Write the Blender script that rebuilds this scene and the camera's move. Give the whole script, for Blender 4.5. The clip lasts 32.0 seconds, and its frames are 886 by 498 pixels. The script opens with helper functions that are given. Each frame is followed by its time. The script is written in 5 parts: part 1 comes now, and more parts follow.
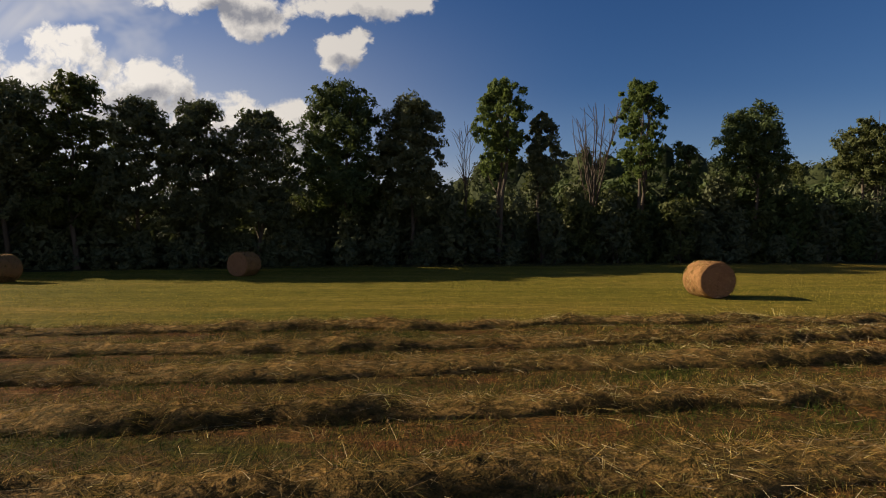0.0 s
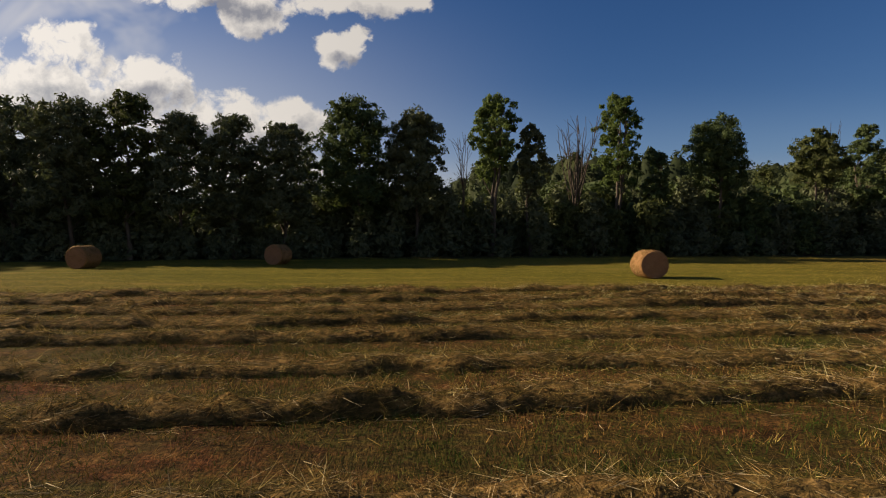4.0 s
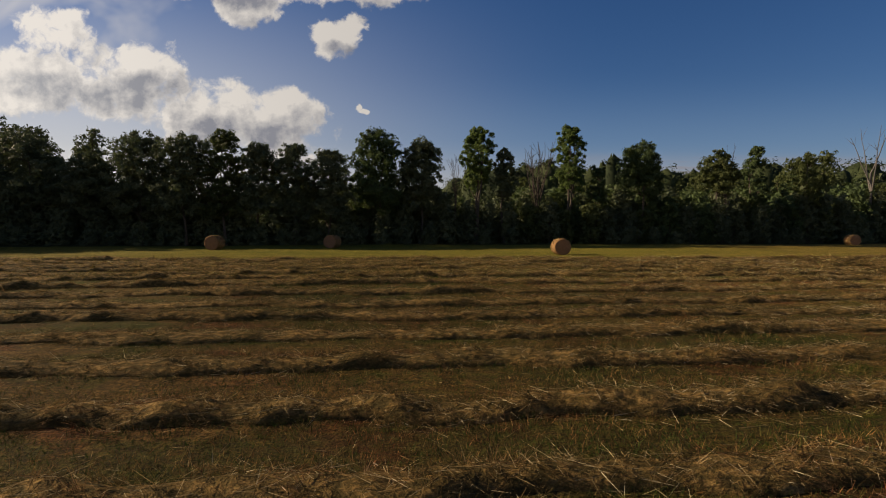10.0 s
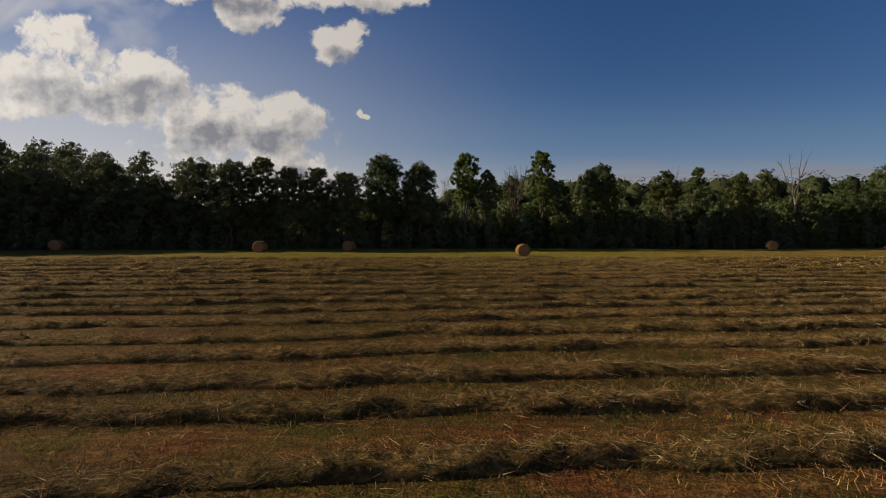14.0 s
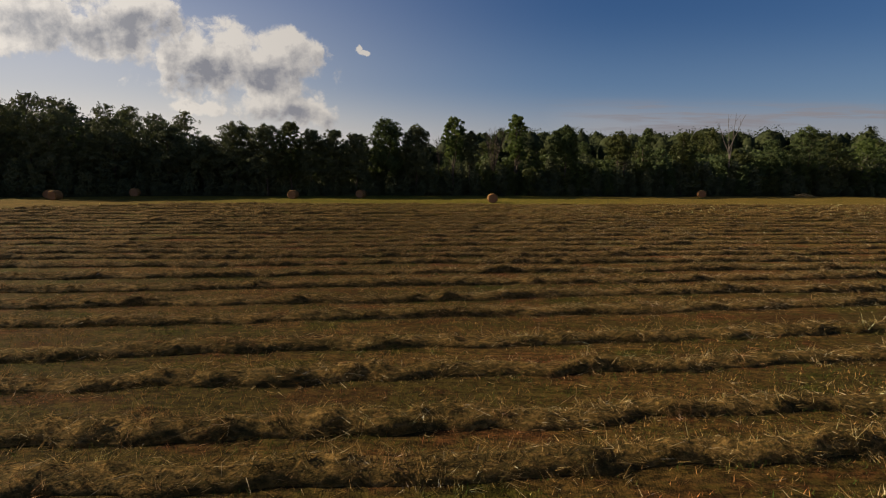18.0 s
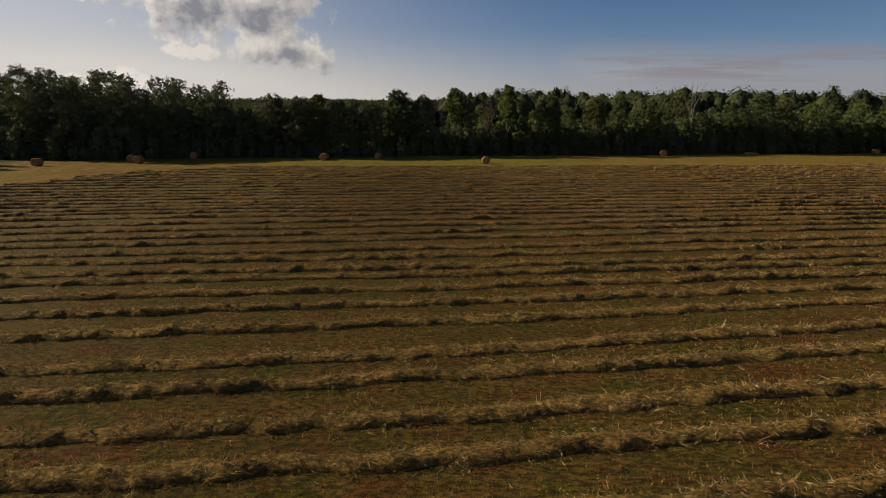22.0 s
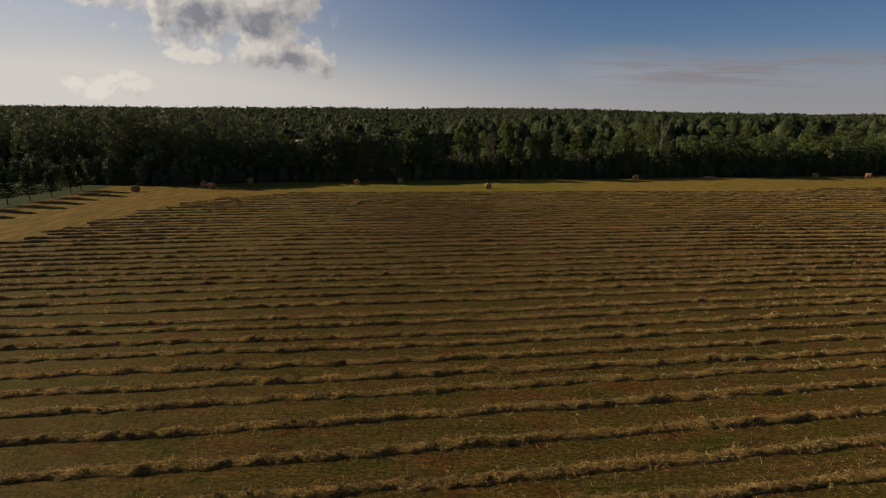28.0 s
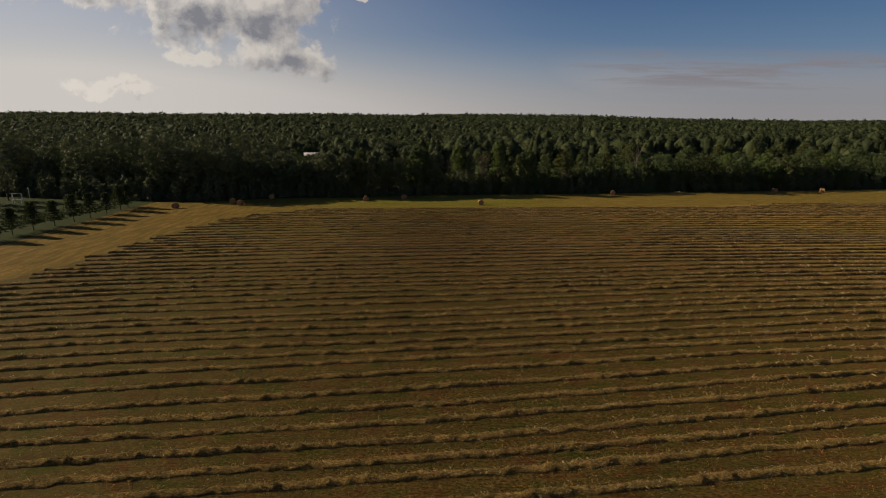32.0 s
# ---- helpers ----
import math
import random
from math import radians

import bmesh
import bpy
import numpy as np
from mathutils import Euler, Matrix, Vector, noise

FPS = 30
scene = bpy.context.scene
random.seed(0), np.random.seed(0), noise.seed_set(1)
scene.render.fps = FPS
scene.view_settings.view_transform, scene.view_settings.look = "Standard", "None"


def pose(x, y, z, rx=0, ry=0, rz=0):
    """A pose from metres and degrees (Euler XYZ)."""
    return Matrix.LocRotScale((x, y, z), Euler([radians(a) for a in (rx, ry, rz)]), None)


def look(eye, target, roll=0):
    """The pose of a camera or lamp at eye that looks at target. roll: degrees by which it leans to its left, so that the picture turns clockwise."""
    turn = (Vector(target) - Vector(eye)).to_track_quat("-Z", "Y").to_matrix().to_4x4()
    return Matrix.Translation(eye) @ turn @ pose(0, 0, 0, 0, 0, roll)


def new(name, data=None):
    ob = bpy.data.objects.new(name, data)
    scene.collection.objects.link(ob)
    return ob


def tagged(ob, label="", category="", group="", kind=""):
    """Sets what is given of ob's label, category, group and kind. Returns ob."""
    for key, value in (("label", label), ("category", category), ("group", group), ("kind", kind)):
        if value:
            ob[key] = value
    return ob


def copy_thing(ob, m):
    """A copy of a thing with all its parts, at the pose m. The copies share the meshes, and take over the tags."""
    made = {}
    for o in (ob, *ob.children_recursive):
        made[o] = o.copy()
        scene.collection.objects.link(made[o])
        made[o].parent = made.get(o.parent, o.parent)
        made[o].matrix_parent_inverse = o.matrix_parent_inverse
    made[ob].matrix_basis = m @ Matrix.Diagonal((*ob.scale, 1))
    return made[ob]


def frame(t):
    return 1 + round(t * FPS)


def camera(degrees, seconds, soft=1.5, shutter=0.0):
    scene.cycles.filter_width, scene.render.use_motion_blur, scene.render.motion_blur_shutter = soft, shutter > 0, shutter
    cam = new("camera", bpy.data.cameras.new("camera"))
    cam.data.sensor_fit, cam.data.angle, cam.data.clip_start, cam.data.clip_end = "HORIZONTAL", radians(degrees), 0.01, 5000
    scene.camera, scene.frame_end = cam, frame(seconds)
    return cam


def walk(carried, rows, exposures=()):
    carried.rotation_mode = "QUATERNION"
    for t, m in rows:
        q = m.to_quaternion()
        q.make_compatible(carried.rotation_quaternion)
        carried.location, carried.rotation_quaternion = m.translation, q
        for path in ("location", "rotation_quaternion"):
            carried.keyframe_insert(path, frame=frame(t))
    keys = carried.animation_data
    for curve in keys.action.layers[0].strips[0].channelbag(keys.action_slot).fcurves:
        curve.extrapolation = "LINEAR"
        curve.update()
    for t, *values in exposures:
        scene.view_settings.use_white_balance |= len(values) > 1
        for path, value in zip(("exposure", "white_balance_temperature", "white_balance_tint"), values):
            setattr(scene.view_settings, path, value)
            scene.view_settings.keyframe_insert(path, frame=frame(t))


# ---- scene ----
cam = camera(81.2, 32.0, 1.1)
PATH = [
    (0, (-0.166, 1.551, 2.436), (-0.156, 3.551, 2.38), 0.0),
    (0.5, (-0.18, 1.199, 2.361), (-0.172, 3.198, 2.309), 0.0),
    (1, (-0.192, 0.734, 2.307), (-0.185, 2.734, 2.257), 0.0),
    (1.5, (-0.201, 0.147, 2.271), (-0.194, 2.147, 2.219), 0.0),
    (2, (-0.212, -0.572, 2.252), (-0.203, 1.427, 2.199), 0.0),
    (2.5, (-0.235, -1.414, 2.251), (-0.224, 0.585, 2.196), 0.0),
    (3, (-0.27, -2.369, 2.257), (-0.257, -0.37, 2.198), 0.0),
    (3.5, (-0.311, -3.431, 2.264), (-0.297, -1.432, 2.202), 0.05),
    (5.5, (-0.402, -8.501, 2.319), (-0.388, -6.502, 2.253), 0.1),
    (6, (-0.372, -10.0, 2.317), (-0.358, -8.001, 2.252), 0.1),
    (6.5, (-0.329, -11.584, 2.308), (-0.314, -9.586, 2.221), 0.1),
    (7, (-0.283, -13.237, 2.3), (-0.267, -11.241, 2.183), 0.1),
    (7.5, (-0.263, -14.962, 2.311), (-0.248, -12.966, 2.186), 0.1),
    (8, (-0.284, -16.736, 2.348), (-0.271, -14.74, 2.223), 0.1),
    (8.5, (-0.345, -18.523, 2.42), (-0.332, -16.527, 2.296), 0.1),
    (9, (-0.437, -20.308, 2.523), (-0.42, -18.312, 2.409), 0.1),
    (9.5, (-0.542, -22.057, 2.631), (-0.519, -20.06, 2.529), 0.2),
    (10, (-0.64, -23.724, 2.698), (-0.612, -21.727, 2.599), 0.2),
    (10.5, (-0.71, -25.37, 2.709), (-0.68, -23.373, 2.608), 0.2),
    (11, (-0.738, -27.106, 2.69), (-0.708, -25.109, 2.59), 0.1),
    (11.5, (-0.717, -28.938, 2.684), (-0.688, -26.94, 2.587), 0.1),
    (12, (-0.645, -30.82, 2.721), (-0.617, -28.822, 2.629), 0.1),
    (12.5, (-0.529, -32.765, 2.804), (-0.501, -30.767, 2.718), 0.1),
    (13, (-0.377, -34.807, 2.912), (-0.349, -32.809, 2.831), 0.1),
    (13.5, (-0.182, -36.941, 3.037), (-0.154, -34.942, 2.958), 0.2),
    (15.5, (1.223, -46.528, 3.822), (1.249, -44.534, 3.669), 0.4),
    (16, (1.417, -49.121, 3.958), (1.442, -47.136, 3.716), 0.5),
    (16.5, (1.55, -51.799, 4.087), (1.575, -49.822, 3.786), 0.5),
    (17, (1.64, -54.504, 4.281), (1.664, -52.527, 3.978), 0.5),
    (17.5, (1.717, -57.212, 4.59), (1.741, -55.235, 4.29), 0.5),
    (18, (1.798, -59.96, 4.998), (1.82, -57.983, 4.696), 0.5),
    (18.5, (1.879, -62.755, 5.473), (1.901, -60.779, 5.169), 0.4),
    (19, (1.945, -65.509, 5.975), (1.966, -63.532, 5.673), 0.4),
    (19.5, (1.962, -68.185, 6.472), (1.981, -66.207, 6.17), 0.4),
    (20, (1.894, -70.873, 6.957), (1.913, -68.902, 6.619), 0.4),
    (20.5, (1.736, -73.583, 7.456), (1.756, -71.622, 7.063), 0.3),
    (21, (1.515, -76.212, 7.989), (1.536, -74.263, 7.54), 0.3),
    (21.5, (1.273, -78.696, 8.546), (1.293, -76.759, 8.048), 0.3),
    (22, (1.038, -81.0, 9.096), (1.058, -79.064, 8.597), 0.3),
    (22.5, (0.817, -83.134, 9.627), (0.838, -81.197, 9.127), 0.3),
    (23, (0.606, -85.188, 10.156), (0.627, -83.251, 9.658), 0.3),
    (23.5, (0.391, -87.232, 10.712), (0.411, -85.295, 10.213), 0.4),
    (24, (0.161, -89.262, 11.308), (0.181, -87.325, 10.81), 0.4),
    (24.5, (-0.087, -91.262, 11.944), (-0.068, -89.325, 11.446), 0.3),
    (25, (-0.344, -93.216, 12.594), (-0.325, -91.278, 12.1), 0.3),
    (25.5, (-0.603, -95.128, 13.231), (-0.584, -93.19, 12.739), 0.3),
    (27.5, (-1.597, -102.741, 15.626), (-1.58, -100.801, 15.142), 0.4),
    (28, (-1.697, -104.897, 16.37), (-1.679, -102.956, 15.885), 0.4),
    (28.5, (-1.751, -107.104, 17.15), (-1.733, -105.164, 16.666), 0.4),
    (29, (-1.778, -109.324, 17.91), (-1.76, -107.384, 17.427), 0.4),
    (29.5, (-1.801, -111.576, 18.628), (-1.783, -109.635, 18.145), 0.4),
    (30, (-1.813, -113.848, 19.334), (-1.795, -111.907, 18.853), 0.4),
    (30.5, (-1.801, -116.111, 20.058), (-1.783, -114.169, 19.578), 0.4),
    (31, (-1.754, -118.338, 20.818), (-1.736, -116.396, 20.34), 0.4),
    (31.5, (-1.658, -120.466, 21.608), (-1.64, -118.524, 21.132), 0.4),
    (32, (-1.499, -122.393, 22.398), (-1.48, -120.45, 21.923), 0.4),
]
walk(cam, [(t, look(eye, target, roll)) for t, eye, target, roll in PATH], [(0, 0.26), (6, 0.22), (9, 0.17), (13, 0.0), (18, 0.05), (20, 0.0), (22, 0.06), (25, 0.12), (28, -0.04), (32, -0.12)])

# ---------------------------------------------------------------- light
SUN_FROM = Vector((-0.880, 0.258, 0.402)).normalized()
sun_data = bpy.data.lights.new("sun", "SUN")
sun_data.energy, sun_data.angle, sun_data.color = 7.2, radians(0.6), (1.0, 0.79, 0.56)
sun_lamp = new("sun", sun_data)
sun_lamp.matrix_world = look(SUN_FROM * 60, (0, 0, 0))


class Nodes:
    """Short hand for building a node tree."""

    def __init__(self, tree):
        self.tree = tree
        tree.nodes.clear()

    def put(self, kind):
        return self.tree.nodes.new(kind)

    def link(self, a, b):
        self.tree.links.new(a, b)

    def feed(self, socket, value):
        if isinstance(value, bpy.types.NodeSocket):
            self.tree.links.new(value, socket)
        else:
            socket.default_value = value

    def math(self, op, a, b=0.0, c=0.0, clamp=False):
        node = self.put("ShaderNodeMath")
        node.operation, node.use_clamp = op, clamp
        for socket, value in zip(node.inputs, (a, b, c)):
            self.feed(socket, value)
        return node.outputs[0]

    def step(self, value, low, high, to_low=0.0, to_high=1.0):
        node = self.put("ShaderNodeMapRange")
        node.interpolation_type = "SMOOTHSTEP"
        for socket, v in zip(node.inputs, (value, low, high, to_low, to_high)):
            self.feed(socket, v)
        return node.outputs[0]

    def mix(self, fac, a, b, blend="MIX"):
        node = self.put("ShaderNodeMix")
        node.data_type, node.blend_type = "RGBA", blend
        self.feed(node.inputs[0], fac)
        for socket, v in ((node.inputs[6], a), (node.inputs[7], b)):
            self.feed(socket, (*v, 1.0) if isinstance(v, tuple) and len(v) == 3 else v)
        return node.outputs[2]

    def noise(self, vector, scale, detail=3.0, rough=0.55, distort=0.0, colour=False):
        node = self.put("ShaderNodeTexNoise")
        if vector is not None:
            self.link(vector, node.inputs["Vector"])
        for key, v in (("Scale", scale), ("Detail", detail), ("Roughness", rough), ("Distortion", distort)):
            node.inputs[key].default_value = v
        return node.outputs["Color" if colour else "Fac"]

    def ramp(self, fac, stops):
        node = self.put("ShaderNodeValToRGB")
        self.link(fac, node.inputs[0])
        ramp = node.color_ramp
        while len(ramp.elements) < len(stops):
            ramp.elements.new(0.5)
        for el, (at, col) in zip(ramp.elements, stops):
            el.position, el.color = at, (*col, 1.0)
        return node.outputs[0]


# Cumulus puffs, as tangents to the right of and above the field's far side: across, up, half width, half height.
PUFFS_HIGH = [
    (-0.425, 0.452, 0.105, 0.036), (-0.368, 0.412, 0.056, 0.032), (-0.174, 0.446, 0.130, 0.030), (-0.083, 0.452, 0.060, 0.015),
    (-0.196, 0.353, 0.046, 0.030), (-0.155, 0.370, 0.026, 0.020), (-0.158, 0.214, 0.008, 0.010), (-0.146, 0.205, 0.010, 0.007),
    ]
PUFFS_LEFT = [
    (-0.725, 0.354, 0.073, 0.050), (-0.770, 0.301, 0.088, 0.050), (-0.665, 0.270, 0.108, 0.057), (-0.540, 0.290, 0.059, 0.046),
    (-0.582, 0.235, 0.122, 0.040), (-0.767, 0.240, 0.119, 0.036), (-0.490, 0.216, 0.095, 0.056), (-0.341, 0.213, 0.106, 0.048),
    (-0.374, 0.176, 0.130, 0.050), (-0.277, 0.203, 0.056, 0.048), (-0.321, 0.142, 0.099, 0.028), (-0.239, 0.112, 0.048, 0.031),
    (-0.315, 0.125, 0.081, 0.037), (-0.449, 0.117, 0.046, 0.012), (-0.620, 0.064, 0.067, 0.016), (-0.547, 0.055, 0.037, 0.012),
    (-0.95, 0.33, 0.12, 0.09), (-1.15, 0.22, 0.2, 0.1),
]

# the grey bases of the clouds, in the same terms
BASES = [
    (-0.430, 0.170, 0.066, 0.026), (-0.335, 0.160, 0.058, 0.020), (-0.268, 0.104, 0.074, 0.013), (-0.585, 0.250, 0.100, 0.032), (-0.500, 0.228, 0.040, 0.018),
    (-0.720, 0.255, 0.055, 0.026), (-0.760, 0.320, 0.035, 0.016), (-0.180, 0.335, 0.040, 0.010), (-0.400, 0.425, 0.060, 0.014), (-0.610, 0.058, 0.050, 0.007),
]


def build_sky():
    world = bpy.data.worlds.new("sky")
    scene.world = world
    world.use_nodes = True
    n = Nodes(world.node_tree)
    sky = n.put("ShaderNodeTexSky")
    sky.sky_type, sky.sun_disc = "NISHITA", False
    sky.sun_elevation, sky.sun_rotation = math.asin(SUN_FROM.z), math.atan2(SUN_FROM.x, SUN_FROM.y)
    sky.air_density, sky.dust_density, sky.ozone_density = 1.0, 0.6, 1.6
    way = n.put("ShaderNodeTexCoord").outputs["Generated"]
    xyz = n.put("ShaderNodeSeparateXYZ")
    n.link(way, xyz.inputs[0])
    x, y, z = xyz.outputs
    ahead = n.math("MAXIMUM", y, 0.02)
    u, v = n.math("DIVIDE", x, ahead), n.math("DIVIDE", z, ahead)
    flat = n.put("ShaderNodeCombineXYZ")
    n.link(u, flat.inputs[0]), n.link(v, flat.inputs[1])
    flat = flat.outputs[0]
    # the air's stir bends the puffs out of their even shapes
    for scale, pull in ((7.0, 0.10), (24.0, 0.035)):
        shift = n.put("ShaderNodeVectorMath")
        shift.operation = "MULTIPLY_ADD"
        n.link(n.noise(flat, scale, 5.0, 0.6, colour=True), shift.inputs[0])
        shift.inputs[1].default_value, shift.inputs[2].default_value = (pull, pull * 0.7, 0), (-pull / 2, -pull * 0.35, 0)
        moved = n.put("ShaderNodeVectorMath")
        n.link(flat, moved.inputs[0]), n.link(shift.outputs[0], moved.inputs[1])
        bent = moved.outputs[0] if scale < 10 else bent
        if scale > 10:
            again = n.put("ShaderNodeVectorMath")
            n.link(bent, again.inputs[0]), n.link(shift.outputs[0], again.inputs[1])
            bent = again.outputs[0]
    split = n.put("ShaderNodeSeparateXYZ")
    n.link(bent, split.inputs[0])
    bu, bv = split.outputs[0], split.outputs[1]
    billow = n.noise(flat, 15.0, 8.0, 0.58)

    def heads(where):
        """Rounded heads of cloud, large ones with small ones on them."""
        cell = n.put("ShaderNodeTexVoronoi")
        cell.voronoi_dimensions, cell.feature = "2D", "SMOOTH_F1"
        n.link(where, cell.inputs["Vector"])
        for key, value in (("Scale", 14.0), ("Detail", 3.0), ("Roughness", 0.55), ("Lacunarity", 2.3), ("Smoothness", 0.35)):
            cell.inputs[key].default_value = value
        return cell.outputs["Distance"]

    wobbled = n.put("ShaderNodeVectorMath")
    wobbled.operation = "MULTIPLY_ADD"
    n.link(n.noise(flat, 26.0, 4.0, 0.6, colour=True), wobbled.inputs[0])
    wobbled.inputs[1].default_value = (0.05, 0.04, 0.0)
    n.link(flat, wobbled.inputs[2])
    wobbled = wobbled.outputs[0]
    head = heads(wobbled)
    rough = n.math("ADD", n.math("MULTIPLY", n.math("SUBTRACT", billow, 0.5), 2.4), n.math("MULTIPLY", n.math("SUBTRACT", 0.55, head), 1.5))

    def body(puffs, bu=bu, bv=bv):
        whole = None
        for pu, pv, ru, rv in puffs:
            a = n.math("POWER", n.math("ABSOLUTE", n.math("DIVIDE", n.math("SUBTRACT", bu, pu), ru)), 2.0)
            b = n.math("POWER", n.math("ABSOLUTE", n.math("DIVIDE", n.math("SUBTRACT", bv, pv), rv)), 2.0)
            one = n.math("SUBTRACT", 1.15, n.math("ADD", a, b))
            whole = one if whole is None else n.math("SMOOTH_MAX", whole, one, 0.35)
        return n.math("MAXIMUM", whole, -3.0)

    high, left = body(PUFFS_HIGH), body(PUFFS_LEFT)
    thick = n.math("ADD", n.math("ADD", n.math("MAXIMUM", high, left), rough), 0.60)
    cover = n.math("POWER", n.step(thick, -0.25, 0.80), 1.15)
    near_u, near_v = n.math("SUBTRACT", bu, 0.040), n.math("ADD", bv, 0.034)
    toward = n.math("MAXIMUM", body(PUFFS_HIGH, near_u, near_v), body(PUFFS_LEFT, near_u, near_v))
    mass = n.math("MAXIMUM", high, left)
    turned = n.math("SUBTRACT", n.math("MAXIMUM", toward, -0.6), n.math("MAXIMUM", mass, -0.6))
    aside = n.put("ShaderNodeVectorMath")
    n.link(wobbled, aside.inputs[0])
    aside.inputs[1].default_value = (-0.016, 0.014, 0.0)
    relief = n.math("SUBTRACT", heads(aside.outputs[0]), head)
    depth = n.step(thick, 0.35, 1.5, 0.0, 0.50)
    shade = n.math("SUBTRACT", n.math("MULTIPLY_ADD", turned, 0.55, depth), n.math("MULTIPLY", relief, 0.6))
    sunward = n.put("ShaderNodeVectorMath")
    n.link(flat, sunward.inputs[0])
    sunward.inputs[1].default_value = (-0.012, 0.016, 0.0)
    swell = n.math("SUBTRACT", n.noise(sunward.outputs[0], 15.0, 8.0, 0.58), billow)
    shade = n.math("ADD", shade, n.math("MULTIPLY", swell, 3.0))
    under = n.math("ADD", body(BASES), n.math("MULTIPLY", rough, 0.8))
    core = n.math("ADD", n.math("MULTIPLY", shade, 0.8), n.step(under, -2.0, 1.3, 0.0, 0.62), clamp=True)
    # thin streaks far off and the haze above the woods
    long = n.put("ShaderNodeCombineXYZ")
    n.link(n.math("MULTIPLY", u, 3.0), long.inputs[0]), n.link(n.math("MULTIPLY", v, 42.0), long.inputs[1])
    streak = n.noise(long.outputs[0], 1.0, 5.0, 0.6)
    low = n.math("MULTIPLY", n.step(v, 0.05, 0.085), n.step(v, 0.14, 0.11))
    bar = n.math("MULTIPLY", n.math("MULTIPLY", n.step(streak, 0.47, 0.60), low), n.step(u, 0.1, 0.45))
    right_band = n.math("MULTIPLY", n.step(v, 0.155, 0.07, 0.0, 0.62), n.step(u, 0.0, 0.35))
    haze = n.math("ADD", n.math("MAXIMUM", n.step(v, 0.165, -0.01, 0.0, 0.82), right_band), n.math("MULTIPLY", n.step(u, 0.35, -0.8), n.step(v, 0.55, 0.05, 0.0, 0.72)), clamp=True)
    veil = n.math("MULTIPLY", n.math("MULTIPLY", n.step(n.noise(flat, 3.5, 4.0, 0.6, 0.6), 0.35, 0.7), n.step(u, -0.25, -0.8)), 0.7)
    haze = n.math("MAXIMUM", haze, veil)
    front = n.step(y, 0.05, 0.3)

    clear = n.put("ShaderNodeHueSaturation")
    n.link(sky.outputs[0], clear.inputs["Color"])
    clear.inputs["Saturation"].default_value, clear.inputs["Value"].default_value = SKY_SAT, SKY_GAIN
    clear = n.mix(1.0, clear.outputs[0], SKY_TINT, "MULTIPLY")
    pale = n.math("MULTIPLY", n.math("MULTIPLY", n.step(v, 0.30, 0.08, 0.0, 0.40), front), n.step(u, -0.5, 0.1))
    clear = n.mix(pale, clear, (0.17, 0.26, 0.40))
    hazed = n.mix(n.math("MULTIPLY", haze, front), clear, n.mix(n.step(u, 0.7, -0.7), HAZE_R, HAZE_L))
    # unseen haze behind the view, added to lift light on the wood's front
    round_haze = n.math("MULTIPLY", n.math("SUBTRACT", 1.0, front), n.step(z, 0.50, 0.0, 0.0, 0.85))
    hazed = n.mix(round_haze, hazed, (0.46, 0.43, 0.41))
    lit = n.mix(n.step(u, 0.0, -0.8), CLOUD_LIT, CLOUD_SUN)
    cloud = n.mix(core, lit, n.mix(n.step(u, -0.40, -0.85), CLOUD_CORE, (0.36, 0.355, 0.365)))
    barred = n.mix(n.math("MULTIPLY", bar, 0.9), hazed, (0.235, 0.222, 0.24))
    whole = n.mix(n.math("MULTIPLY", n.math("MULTIPLY", cover, front), 0.96), barred, cloud)
    out, back = n.put("ShaderNodeOutputWorld"), n.put("ShaderNodeBackground")
    n.link(whole, back.inputs[0]), n.link(back.outputs[0], out.inputs[0])
    back.inputs[1].default_value = 1.0


SKY_SAT, SKY_GAIN, SKY_TINT = 1.32, 0.05, (0.87, 0.90, 1.16)
HAZE_R, HAZE_L = (0.335, 0.308, 0.312), (0.64, 0.60, 0.56)
CLOUD_LIT, CLOUD_SUN, CLOUD_CORE = (0.57, 0.525, 0.475), (0.78, 0.72, 0.65), (0.225, 0.225, 0.25)
build_sky()


# ---------------------------------------------------------------- materials
def material(name):
    mat = bpy.data.materials.new(name)
    mat.use_nodes = True
    n = Nodes(mat.node_tree)
    out = n.put("ShaderNodeOutputMaterial")
    bsdf = n.put("ShaderNodeBsdfPrincipled")
    n.link(bsdf.outputs[0], out.inputs[0])
    return mat, n, bsdf, out


def place(n):
    return n.put("ShaderNodeNewGeometry").outputs["Position"]


def bump(n, bsdf, height, strength, distance):
    node = n.put("ShaderNodeBump")
    node.inputs["Strength"].default_value, node.inputs["Distance"].default_value = strength, distance
    n.link(height, node.inputs["Height"])
    n.link(node.outputs[0], bsdf.inputs["Normal"])


def stretched(n, sx, sy, sz):
    node = n.put("ShaderNodeMapping")
    node.inputs["Scale"].default_value = (sx, sy, sz)
    n.link(place(n), node.inputs[0])
    return node.outputs[0]


def patches(n):
    """Where red-stemmed and where green growth stands, a metre or two across."""
    spot = n.noise(stretched(n, 0.34, 0.62, 0.0), 1.0, 4.0, 0.62)
    return n.step(spot, 0.53, 0.62), n.step(spot, 0.46, 0.37)


